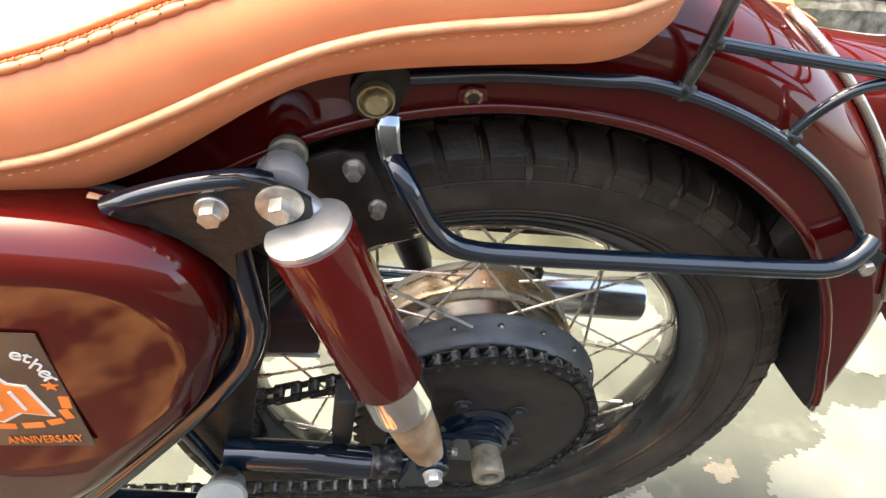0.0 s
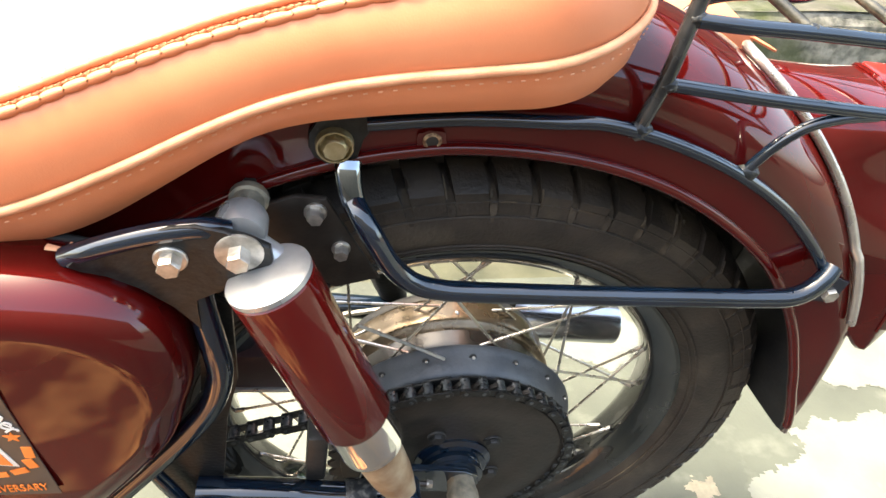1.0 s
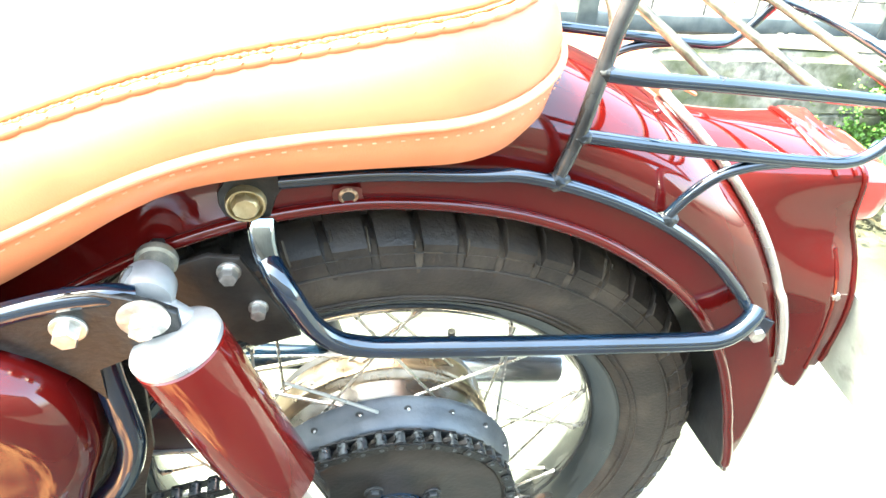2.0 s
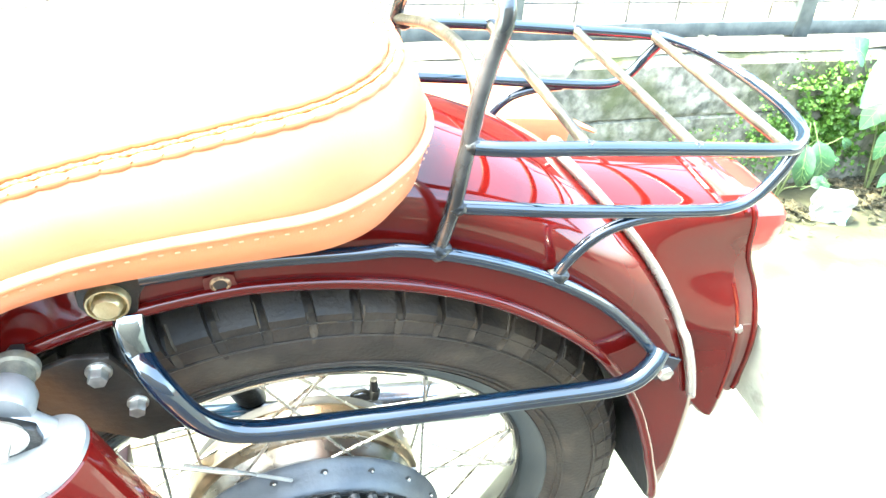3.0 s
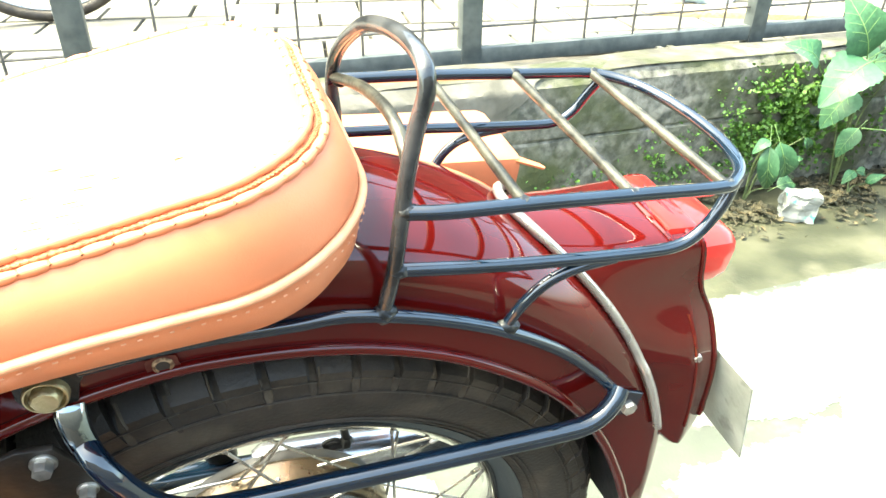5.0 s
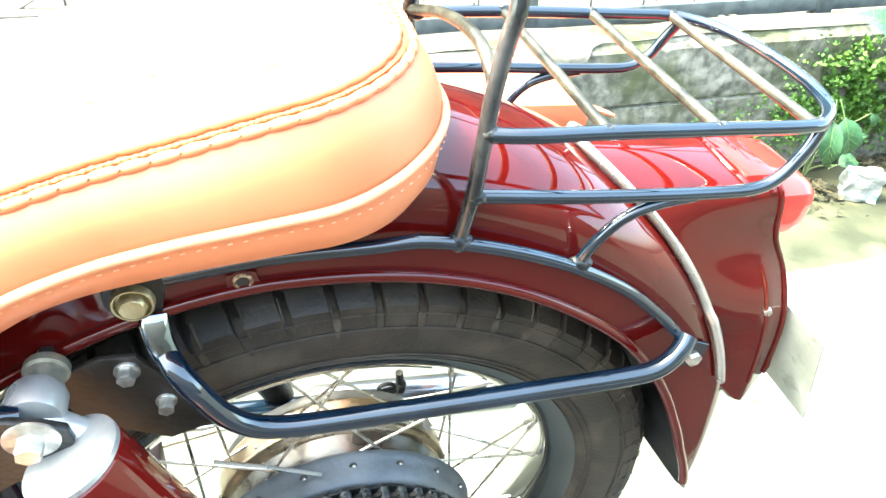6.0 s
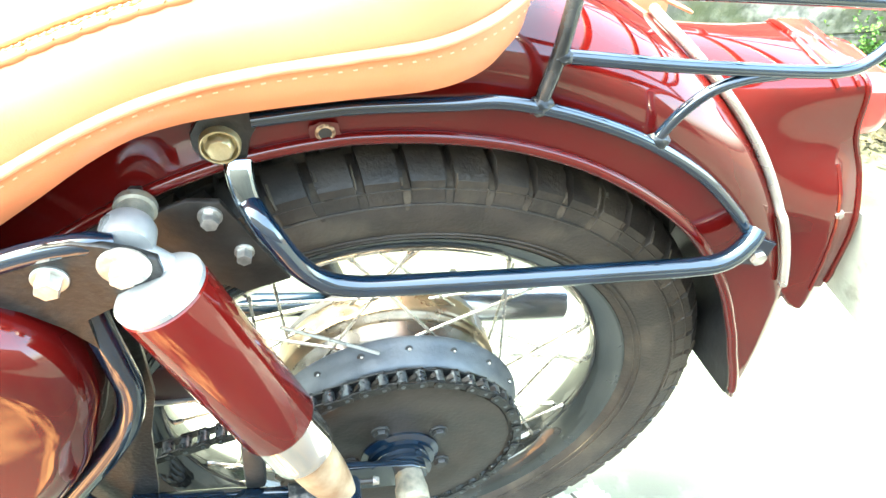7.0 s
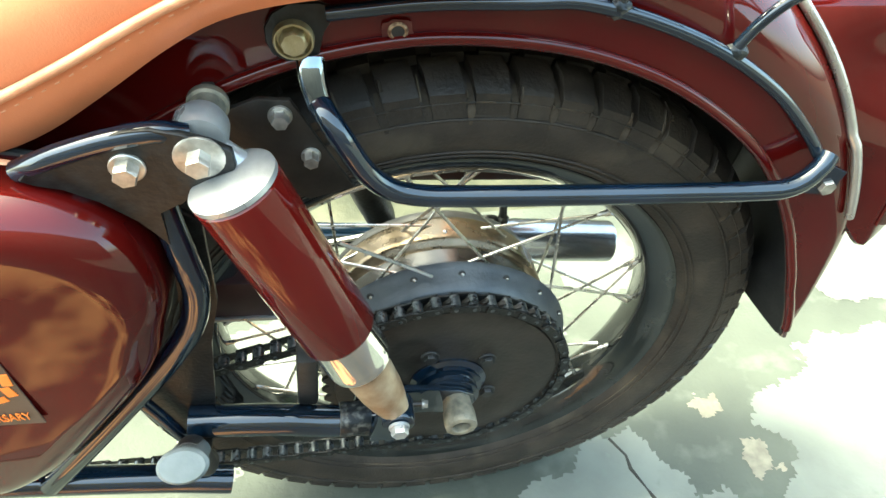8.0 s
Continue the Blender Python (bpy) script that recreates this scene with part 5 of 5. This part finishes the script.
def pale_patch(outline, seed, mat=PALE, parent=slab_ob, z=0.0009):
    """A ragged patch of colour lying on the ground: small cells kept inside a warped outline."""
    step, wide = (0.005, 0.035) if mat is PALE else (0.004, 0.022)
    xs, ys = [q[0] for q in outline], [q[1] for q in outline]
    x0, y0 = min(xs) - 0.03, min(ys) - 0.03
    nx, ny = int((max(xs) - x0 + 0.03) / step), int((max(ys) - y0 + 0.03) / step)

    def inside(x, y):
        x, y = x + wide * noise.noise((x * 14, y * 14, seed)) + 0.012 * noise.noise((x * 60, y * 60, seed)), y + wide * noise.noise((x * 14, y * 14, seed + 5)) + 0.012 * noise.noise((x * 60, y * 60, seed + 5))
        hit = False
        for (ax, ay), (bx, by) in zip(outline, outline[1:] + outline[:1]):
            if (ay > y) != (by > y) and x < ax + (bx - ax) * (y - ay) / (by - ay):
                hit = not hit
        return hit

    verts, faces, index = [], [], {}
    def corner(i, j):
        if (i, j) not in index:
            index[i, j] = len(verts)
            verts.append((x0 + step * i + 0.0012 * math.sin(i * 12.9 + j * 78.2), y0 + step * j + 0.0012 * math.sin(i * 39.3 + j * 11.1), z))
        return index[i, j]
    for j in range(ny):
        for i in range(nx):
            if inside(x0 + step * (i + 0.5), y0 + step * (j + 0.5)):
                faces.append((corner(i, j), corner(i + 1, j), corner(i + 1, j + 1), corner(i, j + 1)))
    me = bpy.data.meshes.new("pale_area")
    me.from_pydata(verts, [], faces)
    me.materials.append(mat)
    return part("pale_area", me, mat, parent)


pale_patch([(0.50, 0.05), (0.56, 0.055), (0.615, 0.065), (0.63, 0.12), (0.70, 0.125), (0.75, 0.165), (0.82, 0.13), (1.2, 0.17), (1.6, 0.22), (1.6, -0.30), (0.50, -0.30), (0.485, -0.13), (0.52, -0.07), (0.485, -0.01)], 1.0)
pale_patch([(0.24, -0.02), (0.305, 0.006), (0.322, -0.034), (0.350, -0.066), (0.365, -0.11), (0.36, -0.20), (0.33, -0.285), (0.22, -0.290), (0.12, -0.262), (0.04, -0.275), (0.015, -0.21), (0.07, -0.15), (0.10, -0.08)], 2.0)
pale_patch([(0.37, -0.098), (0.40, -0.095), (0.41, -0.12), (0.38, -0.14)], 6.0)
# sunlit concrete towards the gutter, painted on as a pale area
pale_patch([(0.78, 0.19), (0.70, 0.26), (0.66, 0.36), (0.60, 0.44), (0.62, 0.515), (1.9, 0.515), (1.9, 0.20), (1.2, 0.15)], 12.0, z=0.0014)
# the next two tan spots paint soft sun dapples onto the concrete
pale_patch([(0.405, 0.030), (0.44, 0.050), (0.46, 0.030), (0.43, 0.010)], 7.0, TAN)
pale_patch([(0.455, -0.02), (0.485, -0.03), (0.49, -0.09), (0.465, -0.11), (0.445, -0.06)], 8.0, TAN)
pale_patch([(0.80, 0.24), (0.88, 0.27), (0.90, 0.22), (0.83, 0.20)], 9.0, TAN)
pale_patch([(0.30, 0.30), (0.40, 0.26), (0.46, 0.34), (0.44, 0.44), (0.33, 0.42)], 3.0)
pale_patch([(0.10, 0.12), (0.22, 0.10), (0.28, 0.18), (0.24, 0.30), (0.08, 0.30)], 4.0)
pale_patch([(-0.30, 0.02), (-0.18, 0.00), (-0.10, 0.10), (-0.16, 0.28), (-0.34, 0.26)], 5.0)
# unseen floor, added very dark to keep its reflection in the paint low
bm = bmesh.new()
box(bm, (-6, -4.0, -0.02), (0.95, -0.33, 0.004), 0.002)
dark_floor = thing("floor", bm, DARKFLOOR, "dark brown floor added out of view for its reflections", "floor", kind="structure")
bm = bmesh.new()   # unseen tan mottling, sun dapples in colour for the side cover to reflect
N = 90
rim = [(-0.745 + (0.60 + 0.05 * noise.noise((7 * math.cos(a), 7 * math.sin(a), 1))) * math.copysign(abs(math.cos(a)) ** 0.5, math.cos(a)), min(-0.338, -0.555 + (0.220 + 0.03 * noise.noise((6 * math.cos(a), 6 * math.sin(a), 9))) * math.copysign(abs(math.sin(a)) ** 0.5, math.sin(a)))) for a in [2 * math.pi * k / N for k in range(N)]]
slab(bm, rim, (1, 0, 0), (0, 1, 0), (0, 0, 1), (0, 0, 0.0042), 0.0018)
tagged(part("dapple_layer", bm, DAPPLE, dark_floor, "tan mottling added for its reflection, like sun dapples"), kind="stuff")
bm = grid_sheet((-6, 0.533), (6, 1.02), 120, 8, -0.012, 0.012, 3.0)
thing("gutter", bm, GUTTER, "damp algae-stained concrete gutter strip", "gutter", kind="structure")

# low mossy wall, two courses with a joint
bm = bmesh.new()
box(bm, (-6, 1.00, -0.08), (6, 1.12, 0.231), 0.004)
box(bm, (-6, 1.006, 0.237), (6, 1.12, 0.398), 0.012)
wall = thing("wall_garden", bm, WALL, "low weathered garden wall with moss", "wall", kind="structure", smooth=False)
bm = bmesh.new()   # rough plastered face with the joint sunk in it
nx, nz = 360, 62
face = []
for j in range(nz + 1):
    row = []
    for i in range(nx + 1):
        x, z = -1.2 + 4.6 * i / nx, -0.02 + 0.412 * j / nz
        gap = 0.009 * max(0.0, 1 - abs(z - 0.234 - 0.006 * noise.noise((x * 2.5, 0, 4))) / 0.006)
        lump = 0.007 * noise.noise((x * 7, z * 9, 1)) + 0.004 * noise.noise((x * 24, z * 28, 6)) + 0.002 * noise.noise((x * 70, z * 70, 3))
        back = 0.02 * max(0.0, (z - 0.372) / 0.02)
        row.append(bm.verts.new((x, 0.990 + gap + lump + back, z)))
    face.append(row)
for j in range(nz):
    for i in range(nx):
        bm.faces.new((face[j][i], face[j][i + 1], face[j + 1][i + 1], face[j + 1][i]))
part("plaster_face", bm, WALL, wall)
bm = bmesh.new()   # pale mortar spilt over the top edge
rows = 10
face = []
for i in range(161):
    x = -1.2 + 2.02 * i / 160
    bottom = 0.310 + 0.03 * noise.noise((x * 5, 2, 2)) + 0.018 * noise.noise((x * 22, 2, 2)) + max(0.0, (x - 0.70)) * 0.7
    face.append([bm.verts.new((x, 0.981 + 0.02 * max(0.0, (z - 0.372) / 0.02) + 0.004 * noise.noise((x * 20, z * 20, 5)), z)) for z in [bottom + (0.400 - bottom) * k / rows for k in range(rows + 1)]])
for p, q in zip(face, face[1:]):
    for k in range(rows):
        bm.faces.new((p[k], q[k], q[k + 1], p[k + 1]))
part("mortar_spill", bm, MORTAR, wall)
bm = grid_sheet((-6, 1.008), (6, 1.14), 300, 6, 0.399, 0.012, 8.0)
part("mortar_top", bm, WALLTOP, wall)


def build_fence():
    f = tagged(new("fence"), "grey iron fence of posts and wire mesh along the wall", "fence")
    f.location = (0, 1.20, 0.388)
    for x in (-2.04, -1.12, -0.21, 0.70, 1.62, 2.54):
        bm = bmesh.new()
        box(bm, (x - 0.028, -0.020, -0.015), (x + 0.028, 0.020, 1.5), 0.004)
        part("post", bm, IRON, f)
    for z in (0.0, 1.44):
        bm = bmesh.new()
        box(bm, (-2.1, -0.016, z), (2.6, 0.016, z + 0.042), 0.003)
        part("rail", bm, IRON, f)
    for k in range(31):
        bm = bmesh.new()
        x = -2.062 + 0.155 * k
        tube(bm, [(x, 0, 0.03), (x, 0, 1.46)], 0.0034, 6)
        part("upright_wire", bm, WIRE, f)
    for k in range(9):
        bm = bmesh.new()
        z = 0.092 + 0.155 * k
        tube(bm, [(-2.1, 0.005, z), (2.6, 0.005, z)], 0.0034, 6)
        part("level_wire", bm, WIRE, f)
    return f


build_fence()

# stubs and a dark block for recess shade under the rail; things on the street
bm = bmesh.new()
box(bm, (1.335, 1.175, 0.350), (1.475, 1.235, 0.389), 0.004)
thing("recess_shade_block", bm, DULL, "dark block standing for the shaded recess under the rail", "wood block")
bm = bmesh.new()
box(bm, (1.265, 1.150, 0.350), (1.283, 1.185, 0.395), 0.003)
box(bm, (1.300, 1.150, 0.350), (1.322, 1.185, 0.395), 0.003)
thing("stump", bm, WALL, "pair of short mossy stubs under the rail", "stub")
bm = bmesh.new()
slab(bm, [(-0.25, -0.055), (0.40, -0.055), (0.40, 0.055), (-0.25, 0.055), (-0.285, 0.04), (-0.30, 0.0), (-0.285, -0.04)], (0.89, -0.45, 0), (0.45, 0.89, 0), (0, 0, 1), (1.82, 1.52, 0.376), 0.022, 0.003)
thing("plank", bm, TIMBER, "yellowed plank with a rounded end lying on the street", "plank")
bm = bmesh.new()
bmesh.ops.create_icosphere(bm, subdivisions=4, radius=1.0)
for v in bm.verts:
    n = v.co.normalized()
    k = 1 + 0.30 * noise.noise(n * 2.2) + 0.12 * noise.noise(n * 7)
    v.co = Vector((n.x * 0.26, n.y * 0.14, max(-0.01, n.z * 0.10))) * k
sack = thing("sack", bm, SACK, "crumpled pale blue plastic sack lying on the street", "sack")
sack.location = (1.98, 1.86, 0.378)


def build_cycle_wheel():
    w = tagged(new("bicycle_wheel"), "black bicycle wheel standing beyond the fence", "wheel")
    w.matrix_world = Matrix.Translation((-0.37, 2.07, 0.378 + 0.31)) @ Matrix.Rotation(radians(90), 4, "X")
    circle = lambda r: [(r * math.cos(2 * math.pi * k / 60), r * math.sin(2 * math.pi * k / 60), 0) for k in range(60)]
    bm = bmesh.new()
    tube(bm, circle(0.292), 0.018, 10, closed=True)
    part("tyre", bm, RUBBER, w)
    bm = bmesh.new()
    tube(bm, circle(0.272), 0.008, 8, closed=True)
    part("rim", bm, SILVER, w)
    bm = bmesh.new()
    lathe(bm, [(0, -0.04), (0.02, -0.04), (0.014, -0.03), (0.014, 0.03), (0.02, 0.04), (0, 0.04)], Matrix(), 16)
    part("hub", bm, SILVER, w)
    for k in range(28):
        a = 2 * math.pi * k / 28
        bm = bmesh.new()
        tube(bm, [(0.015 * math.cos(a + 0.9), 0.015 * math.sin(a + 0.9), 0.03 * (-1) ** k), (0.27 * math.cos(a), 0.27 * math.sin(a), 0)], 0.001, 5)
        part("spoke", bm, SPOKE, w)


build_cycle_wheel()


# ---------------------------------------------------------------- plants and litter
def leaf_mesh(name, mat, length, width, fold=0.18, n=22, teeth=0.05, droop=0.18):
    bm = bmesh.new()
    rows = []
    for i in range(n + 1):
        u = i / n
        w = width / 2 * math.sin(math.pi * min(1, u ** 0.72)) ** 0.75 * (1 - 0.22 * u) * (1 + teeth * math.sin(u * 2 * math.pi * n / 2.4)) + 0.0008
        z = length * (0.16 * math.sin(math.pi * u) - droop * u * u)
        x = length * u
        rows.append([bm.verts.new((x + abs(k) * 0.06 * length * (1 - u), k * w, z + abs(k) * w * fold * (1 + 0.35 * math.sin(11 * u + 2 * k)))) for k in (-1, -0.66, -0.33, 0, 0.33, 0.66, 1)])
    for a, b in zip(rows, rows[1:]):
        for k in range(6):
            bm.faces.new((a[k], a[k + 1], b[k + 1], b[k]))
    return mesh_of(name, bm, mat)


def vein_mesh():
    """Midrib and side veins, for a leaf one unit long."""
    bm = bmesh.new()
    rib = lambda u: Vector((u, 0, 0.16 * math.sin(math.pi * u) - 0.18 * u * u + 0.004))
    tube(bm, [rib(k / 10) for k in range(-3, 11)], lambda u: 0.013 - 0.010 * u, 6)
    for k in range(1, 6):
        for s in (-1, 1):
            a = rib(k / 7)
            tube(bm, [a, a + Vector((0.10, s * 0.11, 0.022)), a + Vector((0.17, s * 0.21, 0.030))], 0.0035, 5)
    return mesh_of("vein", bm, VEIN)


LEAF_ONE, VEIN_ONE = leaf_mesh("leaf", LEAF, 1.0, 0.80), vein_mesh()


def build_plant(base, leaves, label):
    """Each leaf: its stalk's end, the way it points, its length and its width against that."""
    pl = tagged(new("broadleaf_plant"), label, "plant", group="plants by the wall")
    pl.location = base
    root = Vector(base)
    for place, way, size, wide in leaves:
        top = Vector(place) - root
        bm = bmesh.new()
        tube(bm, smooth_path([(top.x * 0.04, top.y * 0.04, 0), (top.x * 0.35, top.y * 0.4 + 0.01, top.z * 0.62), tuple(top)], 5), lambda u: 0.0026 - 0.0013 * u, 6)
        part("stem", bm, STEM, pl)
        x = Vector(way).normalized()
        z = Vector((-0.55, -0.45, 0.70))
        y = z.cross(x).normalized()
        z = x.cross(y)
        m = Matrix((x, y, z)).transposed().to_4x4()
        ob = part("leaf", LEAF_ONE, LEAF, pl)
        ob.matrix_local = Matrix.Translation(top) @ m @ Matrix.Diagonal((size, size * wide, size, 1))
        part("vein", VEIN_ONE, VEIN, ob)
    return pl


build_plant((1.80, 0.92, -0.012), [((1.56, 0.88, 0.400), (-0.8, 0.1, 0.5), 0.12, 0.8), ((1.70, 0.84, 0.408), (-0.88, -0.1, -0.46), 0.185, 0.95), ((1.71, 0.87, 0.410), (-0.5, 0.1, 0.85), 0.18, 0.95),
            ((1.72, 0.85, 0.424), (0.9, -0.1, 0.3), 0.19, 0.9), ((1.72, 0.80, 0.375), (0.7, -0.25, -0.7), 0.24, 1.05), ((1.71, 0.87, 0.322), (-0.75, -0.05, -0.68), 0.135, 0.95), ((1.77, 0.87, 0.205), (-0.6, 0, -0.8), 0.10, 0.75)],
            "tall broad-leaved green plant growing by the wall")
# most of these leaves are added out of view to shade wall and gutter
build_plant((2.02, 0.90, -0.012), [((1.88, 0.88, 0.18), (0.85, 0.05, -0.4), 0.20, 0.85), ((1.95, 0.88, 0.45), (0.4, 0.2, 0.5), 0.20, 0.9), ((2.02, 0.80, 0.40), (0.6, -0.4, -0.2), 0.22, 0.9), ((1.92, 0.95, 0.36), (-0.5, 0.3, -0.2), 0.18, 0.9), ((2.10, 0.92, 0.50), (0.2, 0.4, 0.4), 0.20, 0.9), ((2.15, 0.84, 0.28), (0.7, -0.3, -0.4), 0.22, 0.9), ((1.90, 0.82, 0.30), (0.3, -0.5, -0.4), 0.17, 0.9)],
            "broad-leaved green plant in the shade by the wall")
build_plant((1.47, 0.93, -0.012), [((1.445, 0.86, 0.200), (0.15, -0.05, -0.95), 0.150, 0.50), ((1.475, 0.86, 0.205), (0.42, -0.05, -0.9), 0.140, 0.62), ((1.455, 0.87, 0.205), (-0.6, 0, -0.3), 0.06, 0.7), ((1.52, 0.87, 0.055), (0.95, 0, 0.1), 0.075, 0.85), ((1.607, 0.90, 0.185), (0.55, 0, -0.75), 0.058, 0.6), ((1.59, 0.90, 0.112), (0.9, 0, 0.2), 0.040, 0.6)],
            "small pale green seedling with drooping leaves")
build_plant((1.80, 0.86, -0.012), [((1.80, 0.86, 0.070), (-0.7, -0.1, -0.4), 0.055, 0.8), ((1.80, 0.86, 0.072), (0.8, -0.1, -0.3), 0.050, 0.8), ((1.83, 0.84, 0.035), (0.3, -0.3, 0.4), 0.055, 0.7)],
            "tiny seedling sprouting in the gutter")


def build_moss():
    """Creeping small leaves on the wall face: too many to count."""
    rng = random.Random(21)
    verts, faces = [], []
    patches = ((1.58, 0.085, 0.25, 0.055, 1500, 0.05), (1.66, 0.09, 0.16, 0.06, 700, 0.05), (1.45, 0.10, 0.16, 0.045, 1000, 0.04), (1.22, 0.05, 0.13, 0.030, 260, 0.03), (0.96, 0.035, 0.085, 0.022, 170, 0.03), (1.09, 0.04, 0.08, 0.02, 120, 0.02), (1.35, 0.35, 0.08, 0.06, 700, 0.015), (1.9, 0.3, 0.2, 0.10, 500, 0.02))
    for cx, sx, cz, sz, count, out in patches:
        for k in range(int(count * 1.7)):
            x, z = rng.gauss(cx, sx), rng.gauss(cz, sz)
            if z < 0 or z > 0.385 or noise.noise((x * 16, z * 20, 2.0)) < -0.12:
                continue
            y = 1.0 - rng.uniform(0.002, out)
            s = rng.uniform(0.005, 0.012) * (1.0 + 1.0 * max(0.0, min(1.0, (x - 1.42) / 0.25)) * rng.random())
            m = Euler((rng.uniform(0.1, 1.4), rng.uniform(-0.8, 0.8), rng.uniform(-3, 3))).to_matrix()
            b = len(verts)
            for v in ((0, -0.15, 0), (0.42, 0.15, 0.10), (0.36, 0.62, 0.12), (0, 0.9, 0), (-0.36, 0.62, 0.12), (-0.42, 0.15, 0.10)):
                verts.append(Vector((x, y, z)) + m @ (Vector(v) * s))
            faces.append(tuple(range(b, b + 6)))
    me = bpy.data.meshes.new("wall_creeper")
    me.from_pydata([tuple(v) for v in verts], [], faces)
    me.materials.append(MOSS)
    return thing("wall_creeper", me, MOSS, "small bright green creeping leaves on the mossy wall", "creeper", kind="stuff")


build_moss()


def build_litter():
    rng = random.Random(7)
    bm = bmesh.new()
    bmesh.ops.create_cube(bm, size=2.0)
    bmesh.ops.subdivide_edges(bm, edges=bm.edges, cuts=7, use_grid_fill=True)
    for v in bm.verts:
        q = v.co.copy()
        d = Vector((noise.noise(q * 1.6), noise.noise(q * 1.6 + Vector((7, 0, 0))), noise.noise(q * 1.6 + Vector((0, 9, 0))))) * 0.35
        d += Vector((noise.noise(q * 4), noise.noise(q * 4 + Vector((7, 0, 0))), noise.noise(q * 4 + Vector((0, 9, 0))))) * 0.12
        q += d
        v.co = Vector((q.x * 0.046, q.y * 0.028, (max(q.z, -1.0) + 1.0) * 0.040))
    b = thing("plastic_bag", bm, BAGPLASTIC, "crumpled white plastic bag with teal print in the gutter", "litter", smooth=False)
    b.matrix_world = pose(1.545, 0.80, -0.012, 0, 0, -25)
    verts, faces = [], []   # fine leaf litter and crumbs over the gutter
    for k in range(2600):
        x, y = rng.gauss(1.66, 0.28), 0.99 - abs(rng.gauss(0, 0.10))
        if y < 0.56 or x < 0.8 or noise.noise((x * 6, y * 6, 3.0)) < -0.1:
            continue
        s = rng.uniform(0.003, 0.016)
        m = Euler((rng.uniform(-0.5, 0.5), rng.uniform(-0.5, 0.5), rng.uniform(-3, 3))).to_matrix()
        q = len(verts)
        for v in ((-1, -0.3, 0), (-0.2, -0.55, 0.12), (0.9, -0.2, 0), (0.6, 0.35, 0.1), (-0.5, 0.45, 0)):
            verts.append(Vector((x, y, -0.006 + 0.010 * rng.random())) + m @ (Vector(v) * s))
        faces.append(tuple(range(q, q + 5)))
    me = bpy.data.meshes.new("leaf_litter")
    me.from_pydata([tuple(v) for v in verts], [], faces)
    me.materials.append(LITTER)
    thing("leaf_litter", me, LITTER, "crumbled brown and olive leaf litter in the gutter", "litter", kind="stuff")
    me = leaf_mesh("dry_leaf", DRYLEAF, 0.085, 0.045, 0.10, 12, 0.02, 0.04)
    first = None
    for k in range(22):
        x, y = rng.uniform(1.36, 2.1), rng.uniform(0.70, 0.90)
        m = pose(x, y, -0.010 + 0.0006 * k, rng.uniform(-4, 4), rng.uniform(-3, 3), rng.uniform(0, 360)) @ Matrix.Diagonal([0.8 * q for q in (rng.uniform(0.5, 1.0), rng.uniform(0.4, 0.9), 0.5)] + [1])
        if first is None:
            first = thing("dry_leaf", me, DRYLEAF, "flat brown dry leaf lying in the gutter", "leaf", group="dry leaves in the gutter")
            first.matrix_world = m
        else:
            copy_thing(first, m)


build_litter()

# unseen wall added behind the camera, to close the yard and darken reflections
bm = bmesh.new()
box(bm, (-6, -4.2, -0.05), (6, -4.0, 2.7), 0.01)
thing("wall_behind", bm, PLAIN, "plain plastered wall added behind the camera", "wall", kind="structure")

# unseen wall added beyond the street, to darken the low sky in reflections
bm = bmesh.new()
box(bm, (-9, 6.95, -0.05), (11, 7.25, 5.2), 0.01)
thing("wall_backdrop", bm, BACKWALL, "plain brown wall added out of view beyond the street", "wall", kind="structure")

# ---------------------------------------------------------------- street paving beyond the fence
bm = bmesh.new()
box(bm, (-3.1, 1.142, -0.08), (4.7, 6.9, 0.350), 0.004)
street = thing("road", bm, JOINT, "paved street of pale concrete blocks behind the fence", "road", kind="structure")
bm = bmesh.new()
box(bm, (-0.137, -0.089, 0.0), (0.137, 0.089, 0.030), 0.005)
brick_mesh = mesh_of("brick", bm, PAVER)
turn = Matrix.Rotation(radians(-9), 4, "Z")
rest = bmesh.new()
for j in range(-6, 26):
    for i in range(-14, 22):
        q = turn @ Vector((0.284 * i + (0.142 if j % 2 else 0), 1.17 + 0.187 * j, 0))
        if not (-3.0 < q.x < 4.6 and 1.235 < q.y < 6.8):
            continue
        if q.y < 2.9:
            ob = part("brick", brick_mesh, PAVER, street)
            ob.matrix_local = Matrix.Translation((q.x, q.y, 0.346 + 0.002 * math.sin(i * 7.1 + j * 3.3))) @ turn
        else:
            slab(rest, [(-0.137, -0.089), (0.137, -0.089), (0.137, 0.089), (-0.137, 0.089)], turn.to_3x3() @ Vector((1, 0, 0)), turn.to_3x3() @ Vector((0, 1, 0)), (0, 0, 1), (q.x, q.y, 0.346), 0.030)
tagged(part("far_bricks", rest, PAVER, street, smooth=False), kind="stuff")
